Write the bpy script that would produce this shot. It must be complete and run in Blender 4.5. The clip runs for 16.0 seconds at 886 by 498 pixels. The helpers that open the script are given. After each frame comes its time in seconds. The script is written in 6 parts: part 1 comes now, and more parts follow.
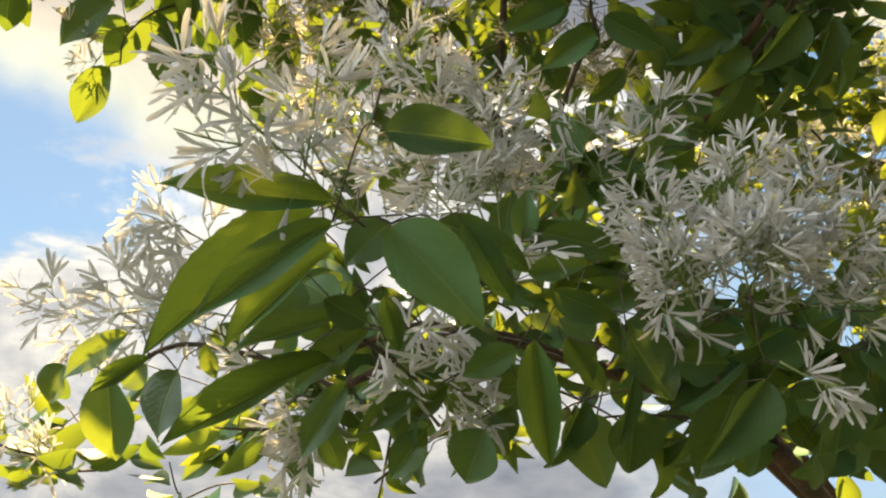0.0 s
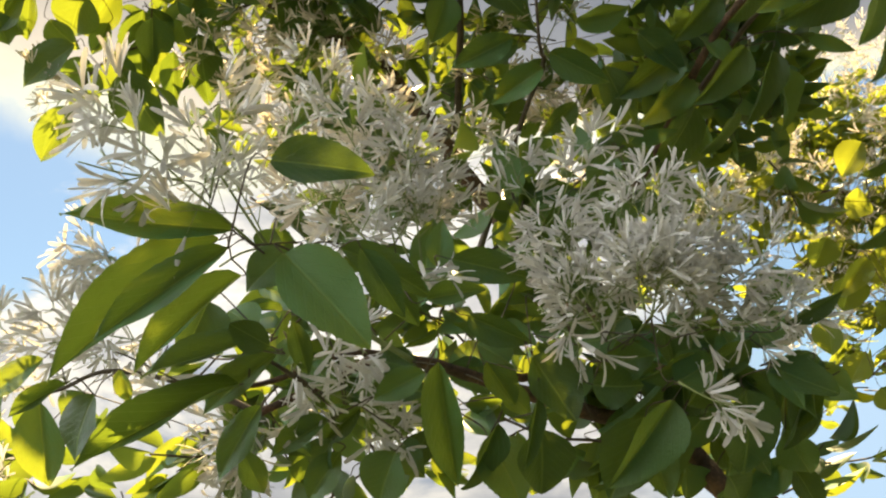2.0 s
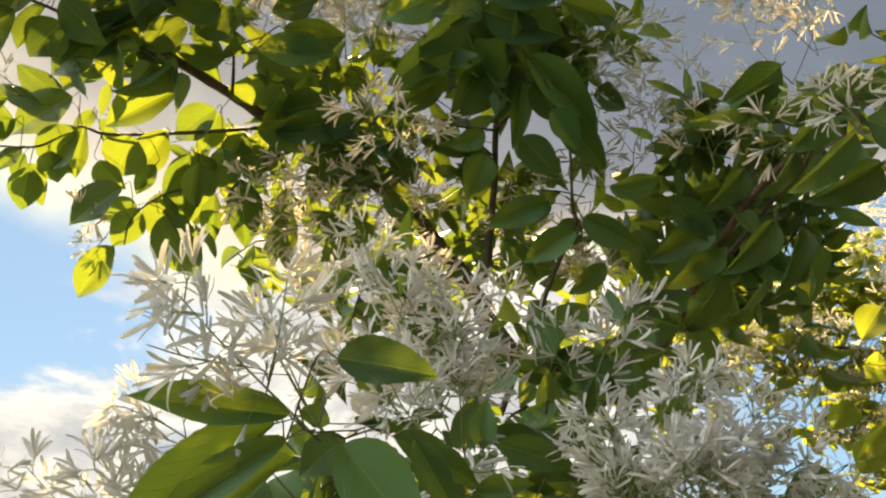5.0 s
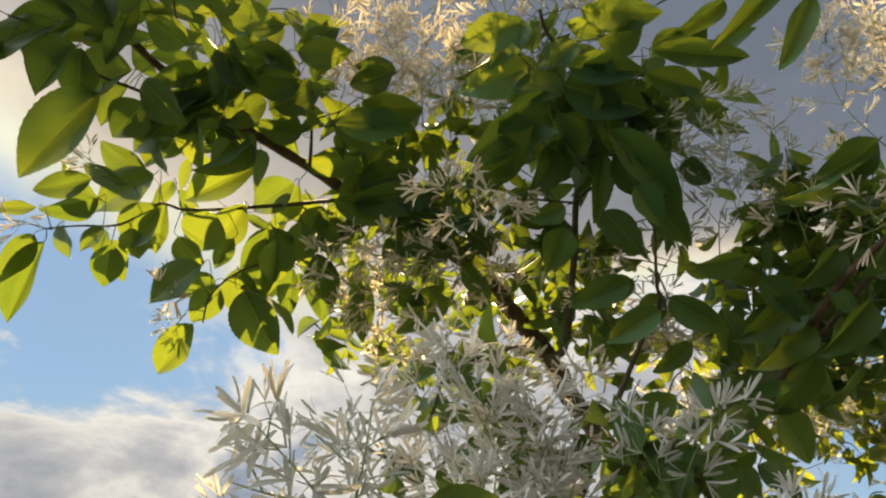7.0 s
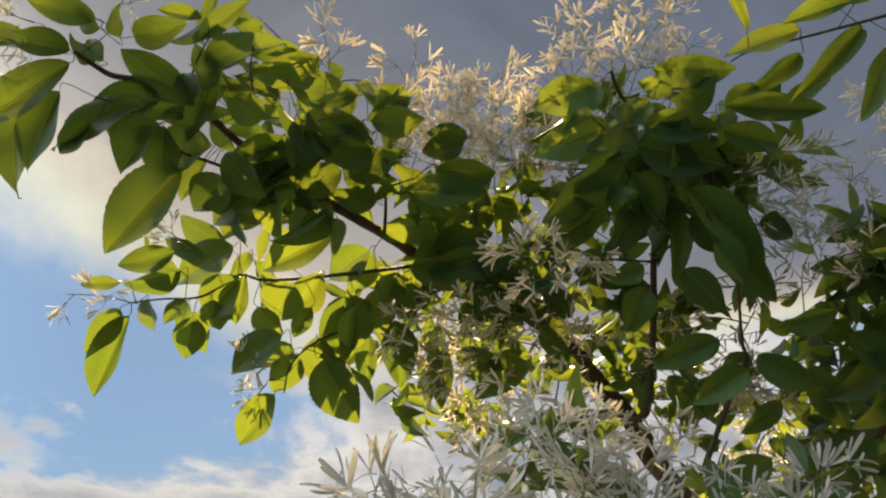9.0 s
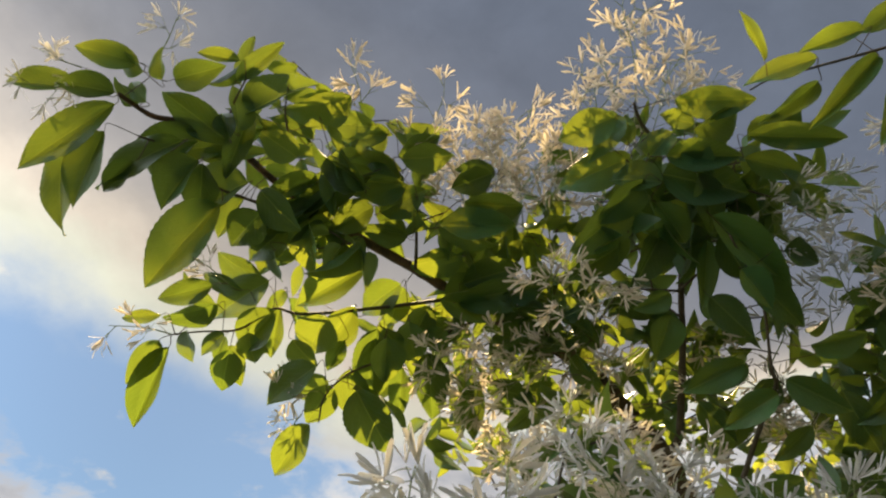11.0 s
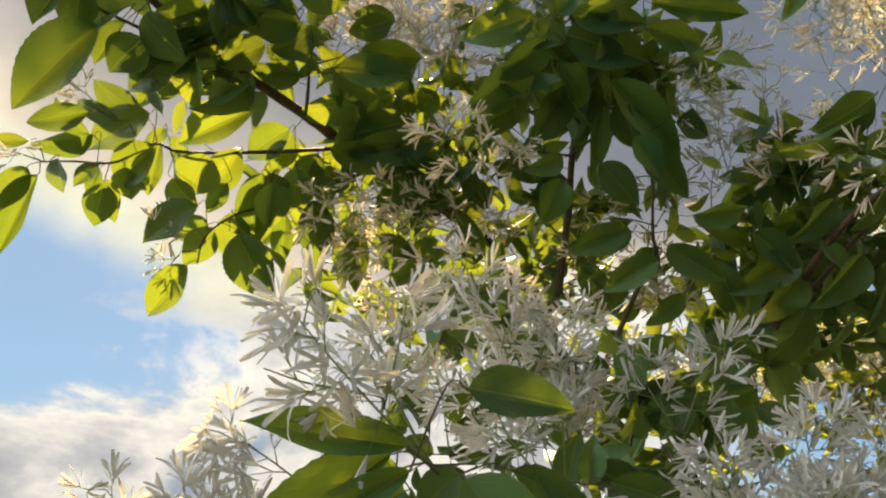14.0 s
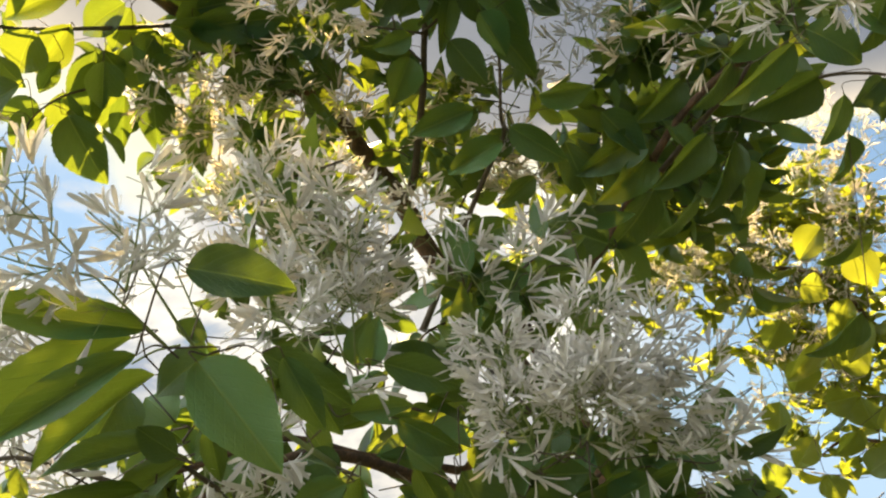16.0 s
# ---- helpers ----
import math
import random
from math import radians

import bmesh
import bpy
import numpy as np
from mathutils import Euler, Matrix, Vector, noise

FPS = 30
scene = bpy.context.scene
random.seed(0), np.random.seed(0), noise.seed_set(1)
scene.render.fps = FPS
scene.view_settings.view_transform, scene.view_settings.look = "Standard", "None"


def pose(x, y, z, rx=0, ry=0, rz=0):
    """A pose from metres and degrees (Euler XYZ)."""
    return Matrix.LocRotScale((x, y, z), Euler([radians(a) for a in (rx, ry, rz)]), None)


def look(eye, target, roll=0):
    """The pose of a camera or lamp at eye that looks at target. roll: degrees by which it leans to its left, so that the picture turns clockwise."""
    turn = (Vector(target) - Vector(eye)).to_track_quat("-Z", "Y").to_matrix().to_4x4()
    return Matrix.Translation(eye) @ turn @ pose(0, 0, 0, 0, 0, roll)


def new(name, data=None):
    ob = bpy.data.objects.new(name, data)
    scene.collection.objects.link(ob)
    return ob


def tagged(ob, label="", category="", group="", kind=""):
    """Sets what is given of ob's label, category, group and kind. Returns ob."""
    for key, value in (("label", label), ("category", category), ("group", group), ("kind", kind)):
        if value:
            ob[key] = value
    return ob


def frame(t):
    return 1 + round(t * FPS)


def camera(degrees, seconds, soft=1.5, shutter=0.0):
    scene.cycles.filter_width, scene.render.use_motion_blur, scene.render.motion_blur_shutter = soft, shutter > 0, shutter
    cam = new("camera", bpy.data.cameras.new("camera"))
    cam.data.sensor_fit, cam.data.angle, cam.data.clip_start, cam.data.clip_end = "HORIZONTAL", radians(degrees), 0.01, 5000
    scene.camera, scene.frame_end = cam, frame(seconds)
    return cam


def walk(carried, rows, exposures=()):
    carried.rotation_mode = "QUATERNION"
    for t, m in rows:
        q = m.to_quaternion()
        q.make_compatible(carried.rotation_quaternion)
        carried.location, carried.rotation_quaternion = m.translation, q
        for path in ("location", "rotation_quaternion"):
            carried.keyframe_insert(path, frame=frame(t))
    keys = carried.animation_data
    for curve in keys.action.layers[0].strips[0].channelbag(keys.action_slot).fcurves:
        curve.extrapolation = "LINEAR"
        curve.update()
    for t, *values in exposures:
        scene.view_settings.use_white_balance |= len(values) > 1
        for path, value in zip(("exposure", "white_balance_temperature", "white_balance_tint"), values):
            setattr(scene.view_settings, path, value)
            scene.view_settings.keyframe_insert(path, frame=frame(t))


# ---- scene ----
cam = camera(49.3, 16.0, soft=2.2)
EXPOSURES = [(0.0, 1.88, 6650, 6.5), (2.0, 2.00, 6850, 6), (4.2, 2.06, 6900, 6), (6.5, 1.62, 6700, 6), (7.5, 1.44, 6550, 8), (8.5, 1.30, 6450, 8),
             (9.2, 1.34, 6400, 9.5), (12.5, 1.46, 6450, 9.5), (13.5, 1.58, 6650, 7.5), (15.0, 1.98, 6900, 6), (16.0, 2.04, 6900, 6)]
PATH = [
    (0, (-0.021, 0.108, 1.612), (0.006, 2.001, 2.257), -2.9),
    (0.5, (-0.012, 0.099, 1.617), (0.0, 1.991, 2.265), -2.8),
    (1, (0.023, 0.08, 1.629), (0.028, 1.972, 2.277), -2.0),
    (1.5, (0.041, 0.076, 1.614), (0.034, 1.958, 2.29), -2.7),
    (2, (0.052, 0.09, 1.593), (0.053, 1.956, 2.314), -3.2),
    (2.5, (0.049, 0.074, 1.607), (0.092, 1.941, 2.322), -4.3),
    (3, (0.027, 0.045, 1.637), (0.101, 1.908, 2.362), -3.0),
    (3.5, (0.018, 0.056, 1.635), (0.113, 1.892, 2.421), -3.2),
    (4, (0.026, 0.051, 1.629), (0.097, 1.865, 2.47), -2.4),
    (6.5, (0.004, 0.057, 1.685), (-0.087, 1.791, 2.676), 1.3),
    (7, (0.005, 0.042, 1.707), (-0.132, 1.785, 2.678), 1.8),
    (7.5, (0.022, 0.021, 1.719), (-0.212, 1.758, 2.682), 2.9),
    (8, (0.051, 0.025, 1.738), (-0.286, 1.748, 2.696), 3.6),
    (8.5, (0.008, 0.025, 1.722), (-0.281, 1.734, 2.721), 2.9),
    (9, (-0.022, 0.041, 1.71), (-0.271, 1.707, 2.788), 2.2),
    (11.5, (-0.02, 0.039, 1.658), (-0.329, 1.622, 2.841), 2.8),
    (12, (-0.013, 0.021, 1.69), (-0.303, 1.626, 2.848), 2.3),
    (12.5, (-0.031, 0.011, 1.689), (-0.279, 1.65, 2.808), 3.0),
    (13, (-0.007, 0.05, 1.684), (-0.213, 1.703, 2.79), 2.9),
    (13.5, (-0.034, 0.052, 1.678), (-0.167, 1.754, 2.721), 2.2),
    (14, (-0.045, 0.075, 1.648), (-0.094, 1.82, 2.623), 1.7),
    (14.5, (0.011, 0.075, 1.688), (-0.045, 1.881, 2.546), 1.0),
    (15, (0.029, 0.077, 1.658), (0.018, 1.911, 2.455), 0.3),
    (15.5, (0.058, 0.084, 1.648), (0.074, 1.914, 2.454), -1.0),
    (16, (0.074, 0.101, 1.654), (0.148, 1.946, 2.425), -0.4),
]
walk(cam, [(t, look(eye, target, roll)) for t, eye, target, roll in PATH], EXPOSURES)

# ---- world, sun, sky ----
SUN_YAW, SUN_ELEV = 14.0, 58.0          # degrees left of +y, degrees above the horizon
sun_way = Vector((-math.sin(radians(SUN_YAW)) * math.cos(radians(SUN_ELEV)),
                  math.cos(radians(SUN_YAW)) * math.cos(radians(SUN_ELEV)), math.sin(radians(SUN_ELEV))))
sun = new("sun", bpy.data.lights.new("sun", "SUN"))
sun.data.energy, sun.data.angle, sun.data.color = 7.4, radians(0.9), (1.0, 0.74, 0.40)
sun.matrix_world = look(sun_way * 50, (0, 0, 0))


class Graph:
    """Small helper to write node trees."""

    def __init__(self, tree):
        self.tree = tree
        tree.nodes.clear()

    def node(self, kind):
        return self.tree.nodes.new("ShaderNode" + kind)

    def put(self, socket, value):
        if isinstance(value, bpy.types.NodeSocket):
            self.tree.links.new(value, socket)
        elif value is not None:
            if socket.type == "RGBA" and len(value) == 3:
                value = (*value, 1.0)
            socket.default_value = value

    def math(self, op, a, b=None, c=None, clamp=False):
        n = self.node("Math")
        n.operation, n.use_clamp = op, clamp
        for s, v in zip(n.inputs, (a, b, c)):
            self.put(s, v)
        return n.outputs[0]

    def noise(self, vector, scale, detail=4.0, rough=0.55, distortion=0.0):
        n = self.node("TexNoise")
        for s, v in (("Vector", vector), ("Scale", scale), ("Detail", detail), ("Roughness", rough), ("Distortion", distortion)):
            self.put(n.inputs[s], v)
        return n.outputs["Fac"]

    def ramp(self, fac, stops, curve="LINEAR"):
        n = self.node("ValToRGB")
        n.color_ramp.interpolation = curve
        els = n.color_ramp.elements
        while len(els) < len(stops):
            els.new(0.5)
        for e, (p, c) in zip(els, stops):
            e.position, e.color = p, (*c, 1.0) if len(c) == 3 else c
        self.put(n.inputs[0], fac)
        return n.outputs[0]

    def mix(self, fac, a, b, kind="MIX"):
        n = self.node("Mix")
        n.data_type, n.blend_type = "RGBA", kind
        self.put(n.inputs[0], fac), self.put(n.inputs[6], a), self.put(n.inputs[7], b)
        return n.outputs[2]

    def smooth(self, value, low, high):
        n = self.node("MapRange")
        n.interpolation_type = "SMOOTHSTEP"
        for s, v in zip(n.inputs, (value, low, high, 0.0, 1.0)):
            self.put(s, v)
        return n.outputs[0]

    def dot(self, vector, way):
        n = self.node("VectorMath")
        n.operation = "DOT_PRODUCT"
        self.put(n.inputs[0], vector), self.put(n.inputs[1], tuple(way))
        return n.outputs["Value"]

    def stretch(self, vector, by):
        n = self.node("VectorMath")
        n.operation = "MULTIPLY"
        self.put(n.inputs[0], vector), self.put(n.inputs[1], by)
        return n.outputs[0]


world = bpy.data.worlds.new("evening_sky")
scene.world = world
world.use_nodes = True
RIM = (0.474, -0.259, 0.842)                  # across the cloud sheet's sunlit rim
FAR_RIM = (-0.12, -0.30, 0.90)                # and across its lower edge on the other side
g = Graph(world.node_tree)
way = g.node("TexCoord").outputs["Generated"]
sky = g.node("TexSky")
sky.sky_type, sky.sun_disc, sky.sun_elevation, sky.sun_rotation = "NISHITA", False, radians(SUN_ELEV), radians(-SUN_YAW)
sky.air_density, sky.dust_density, sky.ozone_density = 1.0, 0.6, 2.0
blue = g.mix(1.0, sky.outputs[0], (0.140, 0.150, 0.148), "MULTIPLY")
blue = g.mix(1.0, blue, (0.51, 0.715, 1.02), "DARKEN")
# a sheet of evening cloud whose sunlit rim slants across the sky, with broken cloud low down
billow = g.noise(g.stretch(way, (1.0, 1.0, 1.6)), 2.6, 7.0, 0.58, 0.3)
streak = g.noise(g.stretch(way, (1.0, 1.0, 1.9)), 5.0, 9.0, 0.58, 0.25)
sheet = g.math("ADD", g.math("SMOOTH_MIN", g.dot(way, RIM), g.math("MULTIPLY_ADD", g.dot(way, FAR_RIM), 5.0, -0.65), 0.10), g.math("MULTIPLY", g.math("SUBTRACT", billow, 0.42), 0.22))
sheet_mask = g.smooth(sheet, -0.02, 0.06)
sheet_tone = g.ramp(g.math("MULTIPLY_ADD", sheet, 1.25, 0.06),
                    [(0.0, (1.34, 1.19, 1.00)), (0.16, (1.12, 0.98, 0.82)), (0.26, (0.56, 0.53, 0.52)), (0.40, (0.33, 0.345, 0.40)), (0.58, (0.235, 0.27, 0.36)),
                     (0.78, (0.185, 0.225, 0.315)), (1.0, (0.30, 0.34, 0.42))], "B_SPLINE")
height = g.dot(way, (0, 0, 1))
bank = g.dot(way, (-0.32, 0, 1))             # the low bank sinks towards the left
lower = g.math("MULTIPLY_ADD", g.math("SUBTRACT", 0.530, bank), 1.5, streak)
low_mask = g.math("MULTIPLY", g.smooth(lower, 0.50, 0.63), g.smooth(g.dot(way, (-1, 0, 0)), -0.36, -0.14))
low_tone = g.ramp(streak, [(0.34, (0.46, 0.54, 0.70)), (0.46, (1.25, 1.20, 1.14)), (0.55, (0.80, 0.80, 0.84)), (0.68, (0.46, 0.50, 0.59))])
low_tone = g.mix(1.0, low_tone, g.ramp(height, [(0.05, (0.54, 0.56, 0.61)), (0.36, (0.96, 0.96, 0.97))]), "MULTIPLY")
puff = g.smooth(g.noise(g.stretch(way, (1.0, 1.0, 1.7)), 11.0, 5.0, 0.55, 0.2), 0.60, 0.72)
blue = g.mix(g.math("MULTIPLY", puff, g.math("MULTIPLY", g.smooth(g.dot(way, (-1, 0, 0)), 0.05, 0.3), 0.8)), blue, (0.98, 0.95, 0.92))
picture = g.mix(low_mask, blue, low_tone)
# bright sky added out of sight, left and behind the viewer, lighting near leaves
behind = g.smooth(g.dot(way, (-0.905, -0.29, 0.31)), 0.66, 0.97)
mottle = g.math("MULTIPLY_ADD", g.noise(g.stretch(way, (1.0, 1.0, 1.5)), 9.0, 8.0, 0.6, 0.4), 0.55, 0.72)
sheet_tone = g.mix(1.0, sheet_tone, g.ramp(g.math("MULTIPLY", mottle, 0.5), [(0.0, (0, 0, 0)), (1.0, (2.0, 2.0, 2.0))]), "MULTIPLY")
picture = g.mix(sheet_mask, picture, sheet_tone)
picture = g.mix(behind, picture, (2.5, 2.6, 2.85))
# added gradient: sky brightened leftward, mostly out of sight, to light the near leaves
glow = g.math("MULTIPLY_ADD", g.smooth(g.dot(way, (-0.94, -0.05, 0.34)), 0.48, 1.0), 1.1, 1.0)
picture = g.mix(1.0, picture, g.ramp(g.math("MULTIPLY", glow, 0.25), [(0.0, (0, 0, 0)), (1.0, (4.0, 3.9, 3.7))]), "MULTIPLY")
out = g.node("Background")
g.put(out.inputs[0], picture)
out.inputs[1].default_value = 0.28
g.put(g.node("OutputWorld").inputs[0], out.outputs[0])

# ---- materials ----


def material(name):
    m = bpy.data.materials.new(name)
    m.use_nodes = True
    return m, Graph(m.node_tree)


def leaf_material(name, dark, light, through_a, through_b, share, veins=True):
    """Thin leaf: a waxy face with midrib and side veins, and light that passes through it."""
    m, g = material(name)
    place = g.node("TexCoord").outputs["Object"]
    dice = g.node("ObjectInfo").outputs["Random"]
    island = g.node("NewGeometry").outputs["Random Per Island"]
    if not veins:
        dice = island
    parts_ = g.node("SeparateXYZ")
    g.put(parts_.inputs[0], place)
    blotch = g.noise(place, 3.2 if veins else 40.0, 5.0, 0.6)
    tone = g.math("MULTIPLY_ADD", dice, 0.75, g.math("MULTIPLY", blotch, 0.35), clamp=True)
    colour = g.mix(tone, dark, light)
    passing = g.mix(tone, through_a, through_b)
    rough = 0.44
    normal = None
    if veins:
        across = g.math("ABSOLUTE", parts_.outputs[0])
        rib = g.math("SUBTRACT", 1.0, g.smooth(across, 0.008, 0.03))
        run = g.math("SUBTRACT", parts_.outputs[1], g.math("MULTIPLY", across, 0.85))
        wobble = g.math("MULTIPLY_ADD", blotch, 0.05, run)
        wave = g.math("ABSOLUTE", g.math("SINE", g.math("MULTIPLY", wobble, 27.0)))
        vein = g.math("SUBTRACT", 1.0, g.smooth(wave, 0.0, 0.22))
        lines = g.math("MAXIMUM", rib, g.math("MULTIPLY", vein, 0.40))
        colour = g.mix(g.math("MULTIPLY", lines, 0.42), colour, (0.20, 0.27, 0.085))
        passing = g.mix(g.math("MULTIPLY", vein, 0.22), passing, (0.12, 0.17, 0.01))
        spot = g.smooth(g.noise(place, 9.0, 3.0, 0.7), 0.70, 0.78)
        colour = g.mix(g.math("MULTIPLY", spot, g.math("MULTIPLY", dice, 0.5)), colour, (0.10, 0.055, 0.015))
        bump = g.node("Bump")
        bump.inputs["Strength"].default_value, bump.inputs["Distance"].default_value = 0.45, 0.004
        g.put(bump.inputs["Height"], g.math("MULTIPLY_ADD", lines, -0.6, g.math("MULTIPLY", g.noise(place, 26.0, 3.0), 0.35)))
        normal = bump.outputs[0]
    face = g.node("BsdfPrincipled")
    g.put(face.inputs["Base Color"], colour)
    face.inputs["Roughness"].default_value, face.inputs["Specular IOR Level"].default_value = rough, 0.38
    pass_ = g.node("BsdfTranslucent")
    g.put(pass_.inputs[0], passing)
    if normal:
        g.put(face.inputs["Normal"], normal), g.put(pass_.inputs["Normal"], normal)
    both = g.node("MixShader")
    both.inputs[0].default_value = share
    g.put(both.inputs[1], face.outputs[0]), g.put(both.inputs[2], pass_.outputs[0])
    g.put(g.node("OutputMaterial").inputs[0], both.outputs[0])
    return m


LEAF = leaf_material("leaf_green", (0.003, 0.016, 0.008), (0.048, 0.158, 0.062), (0.150, 0.235, 0.020), (0.370, 0.410, 0.028), 0.33)
# second tree's leaves: the leaf green copied yellower, golden sunlight put into it
SUNLIT_LEAF = leaf_material("leaf_sunlit_yellow", (0.014, 0.040, 0.010), (0.075, 0.130, 0.030), (0.260, 0.340, 0.030), (0.500, 0.520, 0.040), 0.40)
SUNLIT_MASS = leaf_material("leaf_sunlit_yellow_small", (0.014, 0.040, 0.010), (0.075, 0.130, 0.030), (0.260, 0.340, 0.030), (0.500, 0.520, 0.040), 0.40, veins=False)
LEAF_MASS = leaf_material("leaf_green_small", (0.003, 0.016, 0.008), (0.048, 0.158, 0.062), (0.150, 0.235, 0.020), (0.370, 0.410, 0.028), 0.33, veins=False)


def petal_material(name, dull, fresh):
    m, g = material(name)
    place = g.node("TexCoord").outputs["Object"]
    island = g.node("NewGeometry").outputs["Random Per Island"]
    tone = g.math("MULTIPLY_ADD", g.noise(place, 120.0, 3.0), 0.5, g.math("MULTIPLY", island, 0.5))
    colour = g.mix(tone, dull, fresh)
    face = g.node("BsdfPrincipled")
    g.put(face.inputs["Base Color"], colour)
    face.inputs["Roughness"].default_value, face.inputs["Specular IOR Level"].default_value = 0.55, 0.3
    pass_ = g.node("BsdfTranslucent")
    g.put(pass_.inputs[0], g.mix(1.0, colour, (0.95, 0.90, 0.76), "MULTIPLY"))
    both = g.node("MixShader")
    both.inputs[0].default_value = 0.40
    g.put(both.inputs[1], face.outputs[0]), g.put(both.inputs[2], pass_.outputs[0])
    g.put(g.node("OutputMaterial").inputs[0], both.outputs[0])
    return m


def rough_material(name, stops, scale, rough, relief, detail=6.0):
    m, g = material(name)
    place = g.node("TexCoord").outputs["Object"]
    coarse, fine = g.noise(place, scale, detail, 0.62), g.noise(place, scale * 7.0, 4.0, 0.6)
    face = g.node("BsdfPrincipled")
    g.put(face.inputs["Base Color"], g.ramp(g.math("MULTIPLY_ADD", fine, 0.45, g.math("MULTIPLY", coarse, 0.6)), stops))
    face.inputs["Roughness"].default_value = rough
    bump = g.node("Bump")
    bump.inputs["Strength"].default_value, bump.inputs["Distance"].default_value = 0.8, relief
    g.put(bump.inputs["Height"], g.math("ADD", coarse, g.math("MULTIPLY", fine, 0.5)))
    g.put(face.inputs["Normal"], bump.outputs[0])
    g.put(g.node("OutputMaterial").inputs[0], face.outputs[0])
    return m


PETAL = petal_material("white_petal", (0.50, 0.495, 0.485), (0.68, 0.672, 0.66))
# slightly faded petals, with warm light on the blossoms put into the cream
WARM_PETAL = petal_material("warm_cream_petal", (0.50, 0.44, 0.36), (0.80, 0.75, 0.67))
BARK = rough_material("rough_brown_bark", [(0.30, (0.025, 0.015, 0.009)), (0.5, (0.070, 0.042, 0.025)), (0.62, (0.15, 0.080, 0.044)), (0.75, (0.20, 0.125, 0.080))], 60.0, 0.85, 0.004)
TWIG = rough_material("thin_twig_bark", [(0.35, (0.028, 0.02, 0.012)), (0.6, (0.075, 0.055, 0.03)), (0.8, (0.14, 0.11, 0.065))], 140.0, 0.75, 0.001)
STALK = rough_material("green_flower_stalk", [(0.3, (0.11, 0.15, 0.04)), (0.7, (0.22, 0.26, 0.09))], 150.0, 0.6, 0.0005)
TURF = rough_material("worn_turf", [(0.3, (0.012, 0.018, 0.010)), (0.55, (0.022, 0.030, 0.017)), (0.8, (0.048, 0.050, 0.036))], 1.6, 0.9, 0.02, 10.0)

# ---- ground ----


def mesh_object(name, verts, faces, mat, parent=None, smooth=True):
    me = bpy.data.meshes.new(name)
    me.from_pydata([tuple(v) for v in verts], [], faces)
    if smooth:
        me.shade_smooth()
    me.materials.append(mat)
    ob = new(name, me)
    ob.parent = parent
    return ob


def ground_sheet():
    rings, seg = [0.0, 2, 5, 10, 20, 45, 100, 250, 700, 2000], 40
    verts, faces = [(0, 0, 0)], []
    for r in rings[1:]:
        for k in range(seg):
            a = 2 * math.pi * k / seg
            x, y = r * math.cos(a), r * math.sin(a)
            verts.append((x, y, 0.05 * noise.noise((x * 0.2, y * 0.2, 0)) if 2 < r < 200 else 0.0))
    for k in range(seg):
        faces.append((0, 1 + k, 1 + (k + 1) % seg))
    for i in range(len(rings) - 2):
        for k in range(seg):
            a, b = 1 + i * seg + k, 1 + i * seg + (k + 1) % seg
            faces.append((a, a + seg, b + seg, b))
    return tagged(mesh_object("ground", verts, faces, TURF), "flat worn grey-green turf under the trees", "ground", kind="structure")


ground_sheet()

# ---- the tree ----
def plant(label, x, y):
    """The empty at a tree's foot, which holds all its parts."""
    return tagged(new("fringe_tree"), label, "tree", "flowering fringe trees"), Vector((x, y, 0.0))


tree, FOOT = plant("flowering fringe tree with white strap-petalled panicles and broad green leaves", 0.86, 1.62)
tree.location = FOOT
OPEN_SIDE = Vector((0.0, -0.8, -0.6))     # the underside of the crown, from which light and air come
limb_points = []                          # places along all wood, for joining leaf stalks to it


def smooth_line(points, steps=6):
    """Catmull-Rom through the given places."""
    p = [Vector(q) for q in points]
    p = [2 * p[0] - p[1]] + p + [2 * p[-1] - p[-2]]
    line = []
    for i in range(1, len(p) - 2):
        a, b, c, d = p[i - 1:i + 3]
        for k in range(steps):
            t = k / steps
            line.append(0.5 * (2 * b + (c - a) * t + (2 * a - 5 * b + 4 * c - d) * t * t + (3 * b - a - 3 * c + d) * t ** 3))
    line.append(p[-2])
    return line


def tube(line, r0, r1, sides, rng=None, gnarl=0.0):
    """Verts and faces of a tapered tube along a line, closed at its end."""
    verts, faces = [], []
    ref = Vector((0.3, 0.2, 1.0)).normalized()
    for i, q in enumerate(line):
        ahead = (line[min(i + 1, len(line) - 1)] - line[max(i - 1, 0)]).normalized()
        u = ahead.cross(ref)
        u = u.normalized() if u.length > 0.05 else ahead.cross(Vector((1, 0, 0))).normalized()
        v = ahead.cross(u)
        r = r1 + (r0 - r1) * (1 - i / max(len(line) - 1, 1)) ** 1.3
        for k in range(sides):
            a = 2 * math.pi * k / sides
            swell = 1 + gnarl * noise.noise(q * 45 + Vector((math.cos(a), math.sin(a), 0)) * 1.3)
            verts.append(q + (u * math.cos(a) + v * math.sin(a)) * r * swell)
    n = len(line)
    for i in range(n - 1):
        for k in range(sides):
            a, b = i * sides + k, i * sides + (k + 1) % sides
            faces.append((a, b, b + sides, a + sides))
    faces.append(tuple(range((n - 1) * sides, n * sides)))
    faces.append(tuple(reversed(range(sides))))
    return verts, faces


def wood(name, points, r0, r1, mat=None, sides=10, gnarl=0.25, steps=7, label=""):
    """One limb or twig of the tree."""
    line = smooth_line(points, steps)
    verts, faces = tube(line, r0, r1, sides, gnarl=gnarl)
    ob = mesh_object(name, [v - FOOT for v in verts], faces, mat or BARK, tree)
    limb_points.extend(line)
    if label:
        tagged(ob, label)
    return ob


